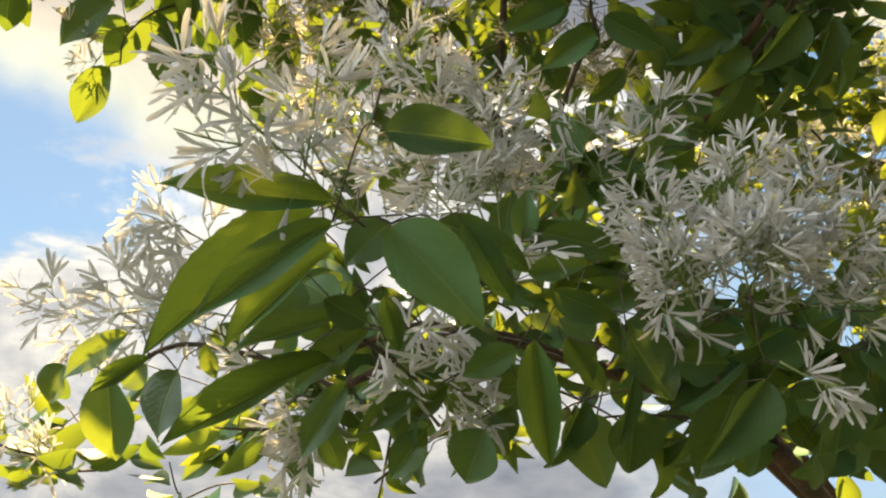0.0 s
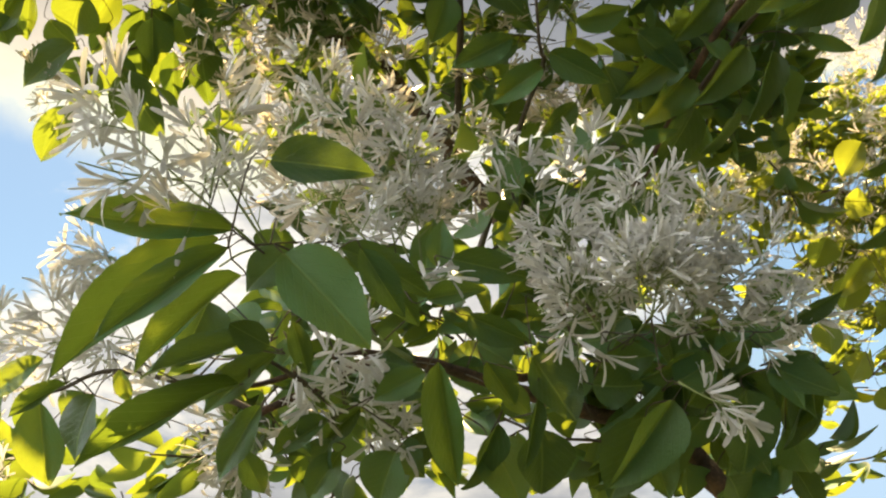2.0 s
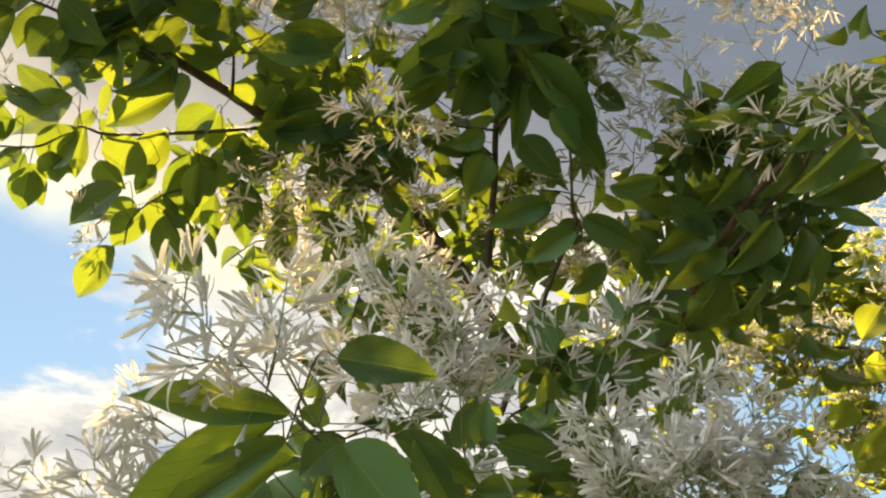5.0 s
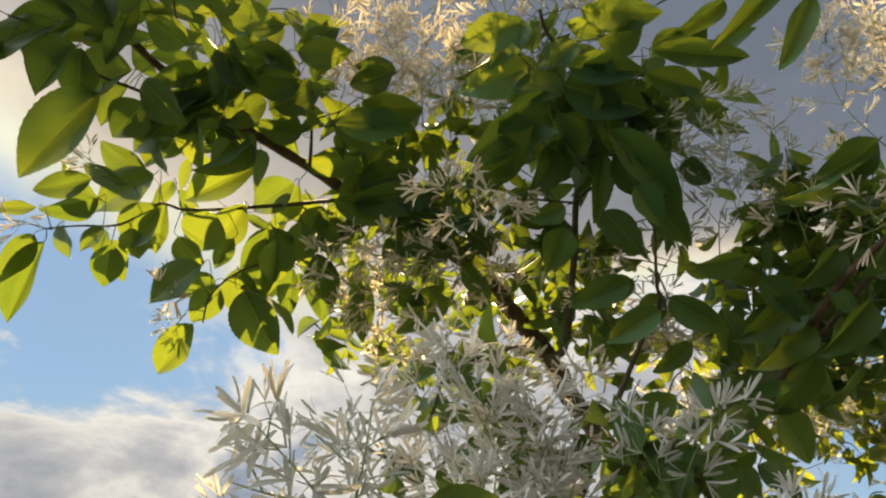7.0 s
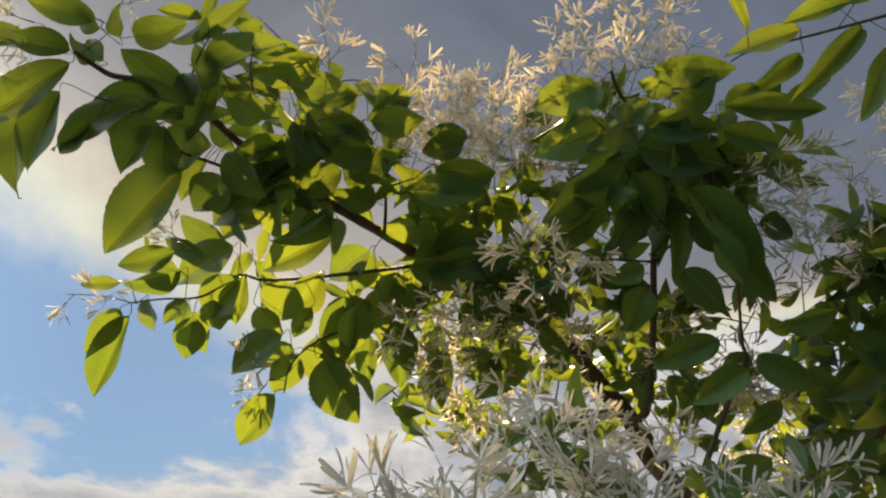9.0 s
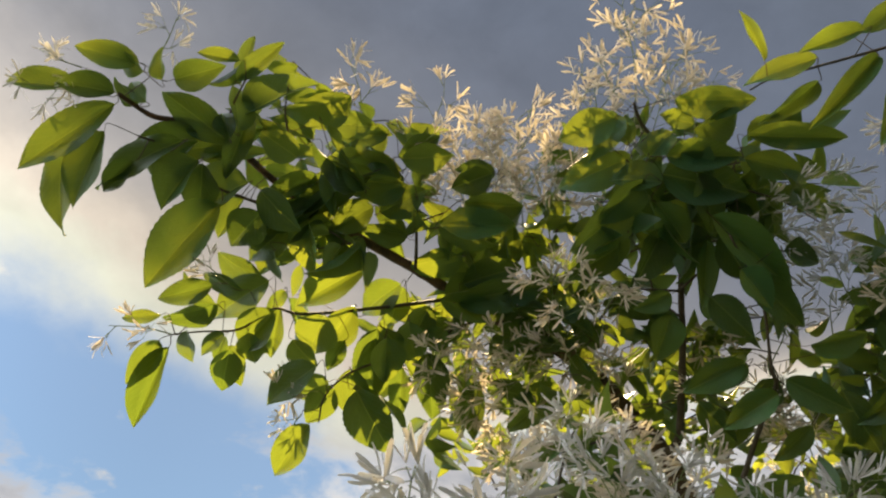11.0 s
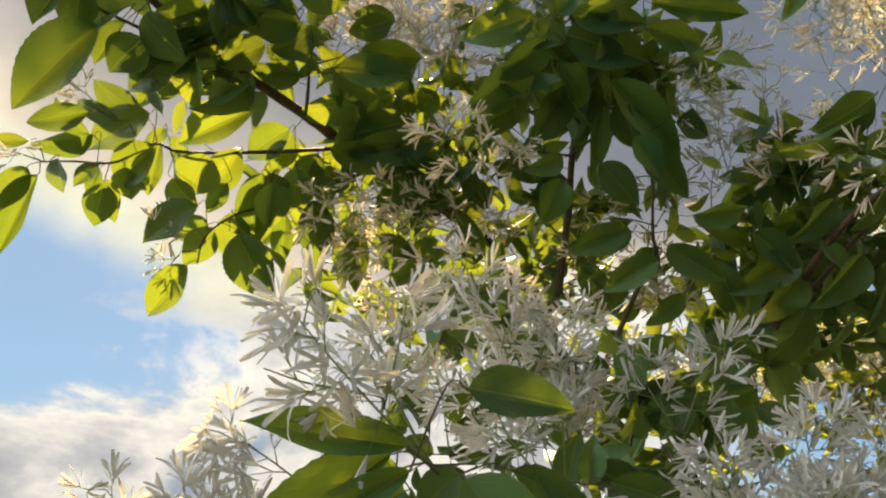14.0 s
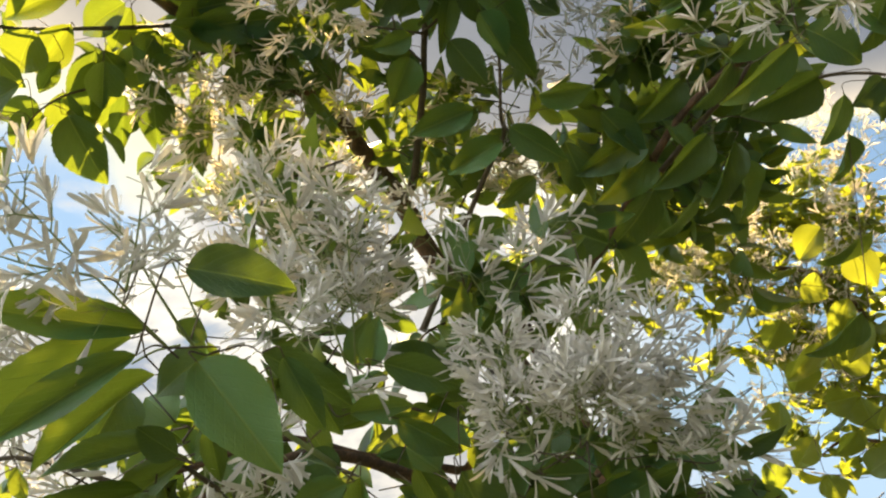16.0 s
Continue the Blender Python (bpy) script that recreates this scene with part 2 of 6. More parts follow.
def leaf_mesh(fold, arch, twist, wave, wide_at, rows=26, jag=0.016):
    """A leaf one long and one wide: pointed oval, folded on its midrib, arched, with a fine-toothed rim."""
    verts, faces = [], []
    cols = (-1.0, -0.72, -0.36, 0.0, 0.36, 0.72, 1.0)
    for i in range(rows + 1):
        s = i / rows
        w = 0.5 * math.sin(math.pi * s ** wide_at) ** 0.76 * (1.03 - 0.17 * s ** 3) if 0 < i < rows else 0.004
        w *= 1 + (jag * 2 if i % 2 else 0)
        z0 = -arch * s * s
        lean = twist * (s - 0.4)
        for c in cols:
            x = c * w
            roll = -0.10 * c ** 4 * math.sin(math.pi * s) * (1.0 if c > 0 else 0.6)
            z = abs(x) * fold + roll * 0.5 + 1.7 * wave * c * c * math.sin(9.0 * s + (1.7 if c > 0 else 0.0))
            verts.append((x * math.cos(lean) - z * math.sin(lean), s * (1 - 0.12 * arch), z0 + x * math.sin(lean) + z * math.cos(lean)))
    for i in range(rows):
        for k in range(6):
            a = i * 7 + k
            faces.append((a, a + 1, a + 8, a + 7))
    me = bpy.data.meshes.new("leaf")
    me.from_pydata(verts, [], faces)
    me.shade_smooth()
    me.materials.append(LEAF)
    return me


LEAVES = [leaf_mesh(0.34, 0.12, 0.0, 0.018, 0.86), leaf_mesh(0.48, 0.22, 0.25, 0.026, 0.80), leaf_mesh(0.26, 0.30, -0.3, 0.026, 0.92),
          leaf_mesh(0.50, 0.12, 0.15, 0.015, 0.78), leaf_mesh(0.40, -0.10, -0.2, 0.030, 0.86), leaf_mesh(0.75, 0.22, 0.1, 0.02, 0.84),
          leaf_mesh(0.42, 0.35, 0.4, 0.034, 0.90), leaf_mesh(0.28, 0.05, 0.5, 0.034, 0.74)]
leaf_feet = []


def leaf_frame(base, tip, width, turn):
    """The matrix that lays the unit leaf from base to tip, its face turned by that many degrees from the open side."""
    y = Vector(tip) - Vector(base)
    long, ahead = y.length, y.normalized()
    z = OPEN_SIDE - ahead * OPEN_SIDE.dot(ahead)
    z = Matrix.Rotation(radians(turn), 3, ahead) @ z.normalized()
    x = ahead.cross(z)
    m = Matrix((x * width, ahead * long, z * long)).transposed().to_4x4()
    m.translation = Vector(base)
    return m


def leaf(bx, by, bz, tx, ty, tz, width, turn=0.0, form=0):
    ob = new("leaf", LEAVES[form % len(LEAVES)])
    ob.parent = tree
    m = leaf_frame((bx, by, bz), (tx, ty, tz), width, turn)
    m.translation -= FOOT
    ob.matrix_basis = m
    leaf_feet.append((Vector((bx, by, bz)), (Vector((bx, by, bz)) - Vector((tx, ty, tz))).normalized()))
    return ob


class Mass:
    """Many small pieces gathered into one mesh."""

    def __init__(self):
        self.verts, self.faces = [], []

    def add(self, verts, faces):
        n = len(self.verts)
        self.verts.extend(verts)
        self.faces.extend(tuple(i + n for i in f) for f in faces)

    def make(self, name, mat, label="", origin=None):
        o = FOOT if origin is None else origin
        ob = mesh_object(name, [Vector(v) - o for v in self.verts], self.faces, mat, tree)
        return tagged(ob, label, kind="stuff")


small_leaf = []
for fold, arch in ((0.2, 0.15), (0.45, 0.25), (0.1, -0.1), (0.7, 0.2)):
    vs, fs = [], []
    for i in range(8):
        s = i / 7
        w = 0.5 * math.sin(math.pi * s ** 0.80) ** 0.82 * (1.03 - 0.18 * s ** 3) if 0 < i < 7 else 0.005
        for c in (-1, 0, 1):
            vs.append(Vector((c * w, s, abs(c) * w * fold - arch * s * s)))
    for i in range(7):
        for k in range(2):
            fs.append((i * 3 + k, i * 3 + k + 1, i * 3 + k + 4, i * 3 + k + 3))
    small_leaf.append((vs, fs))


def leaf_fill(mass, sprays, centre, radii, count, length, seed, droop=0.35, single=False):
    """Leafy sprays filling part of the crown: short shoots with leaves set along them."""
    rng = random.Random(seed)
    shoots = max(1, count // 6)
    for _ in range(shoots):
        while True:
            q = Vector((rng.uniform(-1, 1), rng.uniform(-1, 1), rng.uniform(-1, 1)))
            if q.length < 1:
                break
        root = Vector(centre) + Vector((q.x * radii[0], q.y * radii[1], q.z * radii[2]))
        way_ = Vector((rng.gauss(0, 1), rng.gauss(0, 1), rng.gauss(0.1, 0.7))).normalized()
        end = root + way_ * length * rng.uniform(1.2, 2.0)
        mid = (root + end) / 2 + Vector((0, 0, rng.uniform(-0.01, 0.015)))
        line = smooth_line([root, mid, end], 3)
        sprays.add(*tube(line, 0.0017, 0.0009, 4))
        for k in range(6):
            base = line[min(len(line) - 1, int((k + 1) / 6 * len(line)))]
            side = Vector((rng.gauss(0, 1), rng.gauss(0, 1), rng.gauss(-droop, 0.6)))
            ahead = (side.normalized() + way_ * 0.45).normalized()
            long = length * rng.uniform(0.65, 1.15)
            stem = base + ahead * 0.008
            m = leaf_frame(stem, stem + ahead * long, long * rng.uniform(0.34, 0.50), rng.gauss(0, 55))
            pick = rng.randrange(8)
            if single:
                ob = new("leaf", LEAVES[pick])
                ob.parent = tree
                m.translation -= FOOT
                ob.matrix_basis = m
                continue
            vs, fs = small_leaf[pick % 4]
            mass.add([m @ v for v in vs], fs)


def flower_piece(rng, long):
    """Four strap petals round a short tube, as verts and faces; it opens along +z."""
    verts, faces = [], []
    spin = rng.uniform(0, math.pi)
    for p in range(4):
        a = spin + p * math.pi / 2 + rng.gauss(0, 0.25)
        out_, up = Vector((math.cos(a), math.sin(a), 0)), Vector((0, 0, 1))
        side = Vector((-math.sin(a), math.cos(a), 0))
        open_, curl = rng.uniform(0.12, 0.80), rng.uniform(-0.7, 1.1)
        q, n0 = up * 0.002, len(verts)
        length, wide = long * rng.uniform(0.8, 1.15), long * rng.uniform(0.050, 0.078)
        for i in range(7):
            s = i / 6
            w = wide * (0.45, 0.60, 0.78, 0.95, 1.06, 1.02, 0.60)[i]
            ang = open_ + curl * s * s
            run = out_ * math.sin(ang) + up * math.cos(ang)
            lift = (up * math.sin(ang) - out_ * math.cos(ang)) * w * 0.35
            verts += [q - side * w + lift, q, q + side * w + lift]
            q = q + run * length / 6
        for i in range(6):
            for k in range(2):
                b = n0 + i * 3 + k
                faces.append((b, b + 1, b + 4, b + 3))
    return verts, faces


flower_rng = random.Random(7)
FLOWERS = [flower_piece(flower_rng, 0.024) for _ in range(10)]
FLOWER_MESHES = []
for vs, fs in FLOWERS:
    me = bpy.data.meshes.new("flower")
    me.from_pydata([tuple(v) for v in vs], [], fs)
    me.shade_smooth()
    me.materials.append(PETAL)
    FLOWER_MESHES.append(me)


def panicle(bx, by, bz, tx, ty, tz, spread, count, seed, size=1.0, single=False, petal=None):
    """A loose flower panicle from its foot to its tip: a stalk that branches twice, each end with a flower of four straps."""
    rng = random.Random(seed)
    base, tip = Vector((bx, by, bz)), Vector((tx, ty, tz))
    axis = tip - base
    bow = Vector((rng.gauss(0, 1), rng.gauss(0, 1), rng.gauss(0, 1))) * axis.length * 0.05
    line = smooth_line([base, base + axis * 0.5 + bow, tip], 5)
    stalks, ends = Mass(), []
    stalks.add(*tube(line, 0.0010, 0.0005, 5))
    ahead = axis.normalized()
    made, k = 0, 0
    arms = max(3, round(count / 4))
    while made < count:
        s = 0.18 + 0.82 * ((k + 0.5) / arms) + rng.uniform(-0.03, 0.03)
        s = min(max(s, 0.1), 0.99)
        root = line[min(len(line) - 1, int(s * len(line)))]
        a = k * 2.4 + rng.uniform(-0.4, 0.4)
        u = ahead.orthogonal().normalized()
        v = ahead.cross(u)
        out_ = (u * math.cos(a) + v * math.sin(a)) * rng.uniform(0.7, 1.1) + ahead * rng.uniform(0.35, 0.9) + Vector((0, 0, rng.uniform(-0.25, 0.1)))
        reach = spread * rng.uniform(0.55, 1.1) * (1.05 - 0.45 * s)
        elbow = root + out_.normalized() * reach * 0.55
        stalks.add(*tube([root, elbow], 0.0006, 0.0005, 4))
        for j in range(4):
            if made >= count:
                break
            w = (out_.normalized() + Vector((rng.gauss(0, 0.55), rng.gauss(0, 0.55), rng.gauss(-0.05, 0.5)))).normalized()
            end = elbow + w * reach * rng.uniform(0.3, 0.65)
            stalks.add(*tube([elbow, end], 0.00045, 0.00035, 3))
            ends.append((end, (w + Vector((rng.gauss(0, 0.3), rng.gauss(0, 0.3), rng.gauss(0, 0.3)))).normalized()))
            made += 1
        k += 1
    ob = mesh_object("flower_panicle", [q - base for q in stalks.verts], stalks.faces, STALK, tree)
    ob.location = base - FOOT
    joined = Mass()
    for end, w in ends:
        m = w.to_track_quat("Z", "Y").to_matrix().to_4x4() @ Matrix.Rotation(rng.uniform(0, 6.28), 4, "Z") @ Matrix.Scale(size * rng.uniform(0.8, 1.15), 4)
        m.translation = end - base
        pick = rng.randrange(len(FLOWERS))
        if single:
            f = new("flower", FLOWER_MESHES[pick])
            f.parent, f.matrix_basis = ob, m
        else:
            joined.add([m @ q for q in FLOWERS[pick][0]], FLOWERS[pick][1])
    if not single:
        b = mesh_object("blossom", joined.verts, joined.faces, petal or PETAL, ob)
        tagged(b, "cream strap-petalled blossom, a little faded, warm light in its colour" if petal else "white strap-petalled blossom", kind="stuff")
    leaf_feet.append((base, -ahead))
    return ob


def join_stalks():
    """Thin stalks: each leaf or flower foot is joined to the nearest wood or to a foot already joined."""
    stalks = Mass()
    feet = np.array([tuple(f) for f, _ in leaf_feet])
    wood_at = np.array([tuple(p) for p in limb_points])
    gap = np.linalg.norm(feet[:, None] - wood_at[None], axis=2)
    best, goal = gap.min(axis=1), wood_at[gap.argmin(axis=1)]
    left = np.ones(len(feet), bool)
    for _ in range(len(feet)):
        k = int(np.where(left, best, 1e9).argmin())
        left[k] = False
        foot, back = leaf_feet[k]
        reach = float(best[k])
        line = smooth_line([foot, foot + back * min(reach * 0.25, 0.012), Vector(goal[k])], 4)
        stalks.add(*tube(line, 0.0004, 0.0007, 4))
        near = np.linalg.norm(feet - feet[k], axis=1) + 0.012
        closer = left & (near < best)
        best, goal = np.where(closer, near, best), np.where(closer[:, None], feet[k], goal)
    stalks.make("leaf_stalk", TWIG, "thin brown leaf stalks")


# limbs and twigs
wood("trunk", [(0.86, 1.62, -0.05), (0.84, 1.60, 0.5), (0.78, 1.54, 1.05), (0.62, 1.42, 1.5)], 0.085, 0.055, gnarl=0.18, sides=16, label="grey-brown rough trunk")
wood("limb", [(0.620, 1.420, 1.500), (0.329, 1.043, 1.673), (0.282, 1.019, 1.727), (0.227, 0.996, 1.755), (0.176, 0.972, 1.766), (0.118, 0.946, 1.782), (0.071, 0.916, 1.792), (0.031, 0.884, 1.799), (-0.007, 0.852, 1.795), (-0.051, 0.824, 1.768), (-0.090, 0.792, 1.743)], 0.011, 0.003)
wood("twig", [(0.212, 0.969, 1.735), (0.163, 0.969, 1.741), (0.122, 0.967, 1.740)], 0.002, 0.001, TWIG, sides=6)
wood("twig", [(0.025, 0.787, 1.775), (-0.023, 0.767, 1.804), (-0.049, 0.745, 1.827), (-0.070, 0.723, 1.846), (-0.085, 0.699, 1.867), (-0.101, 0.672, 1.890), (-0.122, 0.645, 1.905)], 0.0022, 0.0006, STALK, sides=7)
wood("twig", [(-0.067, 0.686, 1.832), (-0.082, 0.686, 1.828), (-0.096, 0.687, 1.820)], 0.0009, 0.0007, STALK, sides=6)
wood("twig", [(-0.048, 0.752, 1.753), (-0.069, 0.738, 1.766), (-0.083, 0.724, 1.773)], 0.002, 0.001, TWIG, sides=6)
wood("twig", [(-0.092, 0.812, 1.747), (-0.141, 0.806, 1.769), (-0.201, 0.795, 1.782), (-0.237, 0.793, 1.770), (-0.257, 0.793, 1.765)], 0.0028, 0.001, TWIG, sides=6)
wood("limb", [(0.620, 1.420, 1.500), (0.143, 1.443, 2.160), (0.080, 1.398, 2.246), (0.057, 1.371, 2.270), (0.012, 1.333, 2.316), (-0.025, 1.297, 2.350), (-0.071, 1.263, 2.375), (-0.149, 1.222, 2.403), (-0.210, 1.181, 2.424), (-0.268, 1.135, 2.446), (-0.333, 1.084, 2.464), (-0.386, 1.036, 2.476), (-0.442, 0.971, 2.498), (-0.487, 0.908, 2.517), (-0.525, 0.869, 2.510), (-0.552, 0.841, 2.496), (-0.578, 0.798, 2.495)], 0.0165, 0.0028)
wood("twig", [(-0.327, 1.064, 2.448), (-0.386, 1.031, 2.414)], 0.002, 0.001, TWIG, sides=6)
wood("twig", [(-0.266, 1.125, 2.439), (-0.260, 1.094, 2.460), (-0.256, 1.065, 2.477), (-0.249, 1.038, 2.490)], 0.0028, 0.0015, TWIG, sides=6)
wood("twig", [(-0.255, 1.063, 2.473), (-0.214, 1.046, 2.473)], 0.0018, 0.001, TWIG, sides=6)
wood("twig", [(-0.206, 1.158, 2.409), (-0.327, 1.128, 2.379), (-0.412, 1.094, 2.354), (-0.441, 1.065, 2.346), (-0.477, 1.051, 2.308), (-0.516, 1.021, 2.288), (-0.541, 0.996, 2.270)], 0.003, 0.001, TWIG, sides=6)
wood("twig", [(-0.381, 1.021, 2.463), (-0.424, 0.987, 2.450), (-0.458, 0.950, 2.443), (-0.489, 0.911, 2.437), (-0.527, 0.849, 2.448), (-0.546, 0.816, 2.438)], 0.0028, 0.0012, TWIG, sides=6)
wood("twig", [(-0.176, 1.177, 2.386), (-0.268, 1.163, 2.337), (-0.309, 1.143, 2.305), (-0.347, 1.122, 2.274), (-0.370, 1.108, 2.235), (-0.371, 1.100, 2.195)], 0.0025, 0.001, TWIG, sides=6)
wood("twig", [(-0.477, 0.889, 2.498), (-0.454, 0.855, 2.522), (-0.432, 0.830, 2.534)], 0.002, 0.001, TWIG, sides=6)
wood("twig", [(-0.403, 0.938, 2.515), (-0.401, 0.896, 2.536), (-0.389, 0.862, 2.552)], 0.002, 0.001, TWIG, sides=6)
wood("twig", [(0.061, 1.312, 2.234), (0.080, 1.287, 2.243), (0.087, 1.246, 2.286), (0.093, 1.193, 2.343), (0.094, 1.142, 2.391), (0.099, 1.088, 2.435), (0.095, 1.043, 2.466), (0.086, 0.996, 2.494), (0.053, 0.954, 2.518), (0.043, 0.922, 2.527)], 0.0066, 0.0022, TWIG, sides=8, gnarl=0.2)
wood("twig", [(0.093, 1.127, 2.379), (0.034, 1.114, 2.378), (0.012, 1.100, 2.373)], 0.002, 0.001, TWIG, sides=6)
wood("twig", [(0.093, 1.125, 2.382), (0.130, 1.095, 2.401), (0.152, 1.064, 2.422), (0.165, 1.042, 2.431)], 0.002, 0.001, TWIG, sides=6)
wood("twig", [(0.091, 1.155, 2.355), (0.060, 1.131, 2.377), (0.051, 1.102, 2.403)], 0.0016, 0.001, TWIG, sides=6)
wood("twig", [(0.095, 1.284, 2.034), (0.143, 1.223, 2.146), (0.169, 1.180, 2.200), (0.191, 1.140, 2.240), (0.186, 1.117, 2.256), (0.178, 1.060, 2.321), (0.145, 1.007, 2.377)], 0.0048, 0.0014, TWIG, sides=7)
wood("limb", [(0.620, 1.420, 1.500), (0.243, 1.313, 2.023), (0.281, 1.270, 2.088), (0.317, 1.235, 2.122), (0.344, 1.196, 2.161), (0.373, 1.150, 2.208), (0.390, 1.116, 2.234), (0.410, 1.082, 2.254), (0.437, 1.045, 2.271), (0.469, 1.009, 2.279)], 0.008, 0.004)
wood("twig", [(0.392, 1.173, 2.210), (0.435, 1.111, 2.253), (0.463, 1.063, 2.272), (0.476, 1.016, 2.296), (0.498, 0.969, 2.309)], 0.004, 0.002, TWIG, sides=7)
wood("twig", [(0.477, 1.047, 2.255), (0.521, 1.035, 2.251), (0.552, 1.021, 2.257), (0.597, 1.006, 2.250), (0.638, 0.997, 2.235)], 0.0028, 0.0016, TWIG, sides=7)
wood("twig", [(0.425, 0.854, 2.546), (0.335, 0.856, 2.519), (0.257, 0.857, 2.499), (0.195, 0.857, 2.483), (0.169, 0.861, 2.472)], 0.0026, 0.0010, TWIG, sides=6)
wood("limb", [(0.620, 1.420, 1.500), (0.201, 1.042, 1.798), (0.122, 1.014, 1.811), (0.038, 0.981, 1.818), (-0.031, 0.941, 1.826), (-0.100, 0.902, 1.794), (-0.123, 0.860, 1.780)], 0.006, 0.002)

# leaves at the end of the upper limb
leaf(-0.554, 0.786, 2.533, -0.628, 0.751, 2.538, 0.033, -1, 3)
leaf(-0.546, 0.788, 2.519, -0.578, 0.771, 2.542, 0.030, -35, 3)
leaf(-0.634, 0.803, 2.514, -0.731, 0.776, 2.521, 0.033, 17, 3)
leaf(-0.573, 0.785, 2.483, -0.637, 0.755, 2.482, 0.034, 14, 3)
leaf(-0.577, 0.797, 2.476, -0.700, 0.816, 2.401, 0.047, -8, 0)
leaf(-0.649, 0.831, 2.440, -0.680, 0.892, 2.354, 0.050, 10, 2)
leaf(-0.591, 0.814, 2.448, -0.638, 0.854, 2.367, 0.055, 12, 0)
leaf(-0.501, 0.840, 2.447, -0.640, 0.855, 2.411, 0.044, 14, 2)
leaf(-0.504, 0.883, 2.489, -0.586, 0.862, 2.481, 0.036, 24, 3)
leaf(-0.519, 0.908, 2.510, -0.589, 0.930, 2.483, 0.030, 5, 6)
leaf(-0.564, 0.851, 2.430, -0.616, 0.876, 2.407, 0.030, -5, 3)
leaf(-0.532, 0.852, 2.451, -0.564, 0.879, 2.429, 0.034, -5, 2)
leaf(-0.541, 0.873, 2.468, -0.530, 0.883, 2.430, 0.028, 3, 5)
leaf(-0.487, 0.865, 2.435, -0.544, 0.884, 2.384, 0.059, 18, 5)
leaf(-0.491, 0.881, 2.446, -0.507, 0.934, 2.403, 0.049, -5, 7)
leaf(-0.450, 0.934, 2.455, -0.521, 0.931, 2.419, 0.070, 30, 5)
leaf(-0.478, 0.922, 2.412, -0.576, 0.955, 2.315, 0.067, 0, 3)
leaf(-0.435, 0.954, 2.419, -0.471, 0.957, 2.376, 0.056, 0, 2)
leaf(-0.447, 0.991, 2.449, -0.458, 1.033, 2.417, 0.047, -33, 1)
leaf(-0.412, 1.006, 2.442, -0.480, 1.025, 2.398, 0.050, 0, 2)
leaf(-0.419, 1.031, 2.458, -0.499, 1.037, 2.459, 0.042, -46, 3)
leaf(-0.435, 1.019, 2.407, -0.436, 1.055, 2.380, 0.048, 50, 0)
leaf(-0.445, 1.043, 2.431, -0.470, 1.050, 2.398, 0.040, 24, 6)
leaf(-0.386, 0.994, 2.445, -0.386, 1.039, 2.374, 0.050, 30, 3)
leaf(-0.396, 1.032, 2.470, -0.352, 1.056, 2.419, 0.042, -6, 2)
leaf(-0.430, 0.932, 2.438, -0.380, 0.951, 2.382, 0.048, 19, 0)
leaf(-0.524, 0.861, 2.446, -0.509, 0.885, 2.414, 0.025, -17, 0)
leaf(-0.541, 0.887, 2.464, -0.559, 0.905, 2.443, 0.021, -11, 6)
leaf(-0.528, 0.829, 2.546, -0.460, 0.821, 2.552, 0.040, 19, 3)
leaf(-0.433, 0.805, 2.541, -0.484, 0.786, 2.545, 0.019, 9, 3)
leaf(-0.448, 0.836, 2.569, -0.481, 0.841, 2.535, 0.016, -68, 5)
leaf(-0.531, 0.807, 2.522, -0.529, 0.775, 2.547, 0.024, -20, 1)
leaf(-0.447, 0.835, 2.539, -0.384, 0.814, 2.581, 0.026, 11, 0)
leaf(-0.458, 0.870, 2.567, -0.445, 0.829, 2.627, 0.022, -5, 2)
leaf(-0.447, 0.878, 2.521, -0.353, 0.860, 2.561, 0.058, -37, 3)
leaf(-0.317, 0.902, 2.564, -0.407, 0.899, 2.534, 0.050, -34, 5)
leaf(-0.559, 0.820, 2.500, -0.594, 0.794, 2.518, 0.024, -28, 1)
leaf(-0.545, 0.811, 2.489, -0.572, 0.795, 2.517, 0.023, 3, 2)
leaf(-0.469, 0.898, 2.493, -0.549, 0.852, 2.546, 0.044, 7, 4)
leaf(-0.480, 0.923, 2.509, -0.569, 0.907, 2.504, 0.037, 11, 0)
leaf(-0.452, 0.880, 2.494, -0.456, 0.852, 2.555, 0.040, 56, 3)
leaf(-0.462, 0.882, 2.484, -0.476, 0.865, 2.521, 0.030, 17, 5)
leaf(-0.472, 0.916, 2.495, -0.522, 0.920, 2.493, 0.025, -5, 0)
leaf(-0.390, 0.934, 2.492, -0.433, 0.899, 2.511, 0.041, 3, 3)
leaf(-0.290, 0.998, 2.581, -0.356, 0.981, 2.566, 0.030, -5, 0)
leaf(-0.301, 1.021, 2.609, -0.339, 1.047, 2.567, 0.025, -26, 4)
leaf(-0.274, 1.029, 2.542, -0.351, 1.003, 2.552, 0.063, -48, 0)
leaf(-0.284, 1.045, 2.552, -0.344, 1.037, 2.531, 0.052, 30, 5)
leaf(-0.265, 0.991, 2.528, -0.193, 1.001, 2.529, 0.044, 19, 2)
leaf(-0.276, 1.015, 2.553, -0.217, 1.014, 2.585, 0.037, 24, 7)
leaf(-0.353, 0.929, 2.545, -0.287, 0.954, 2.552, 0.038, 7, 2)
leaf(-0.300, 0.981, 2.498, -0.420, 0.995, 2.448, 0.051, 5, 1)
leaf(-0.258, 1.004, 2.494, -0.365, 0.982, 2.486, 0.042, -32, 1)
leaf(-0.268, 1.025, 2.518, -0.340, 0.995, 2.570, 0.035, -19, 6)
leaf(-0.307, 1.023, 2.474, -0.370, 1.030, 2.443, 0.044, 2, 1)
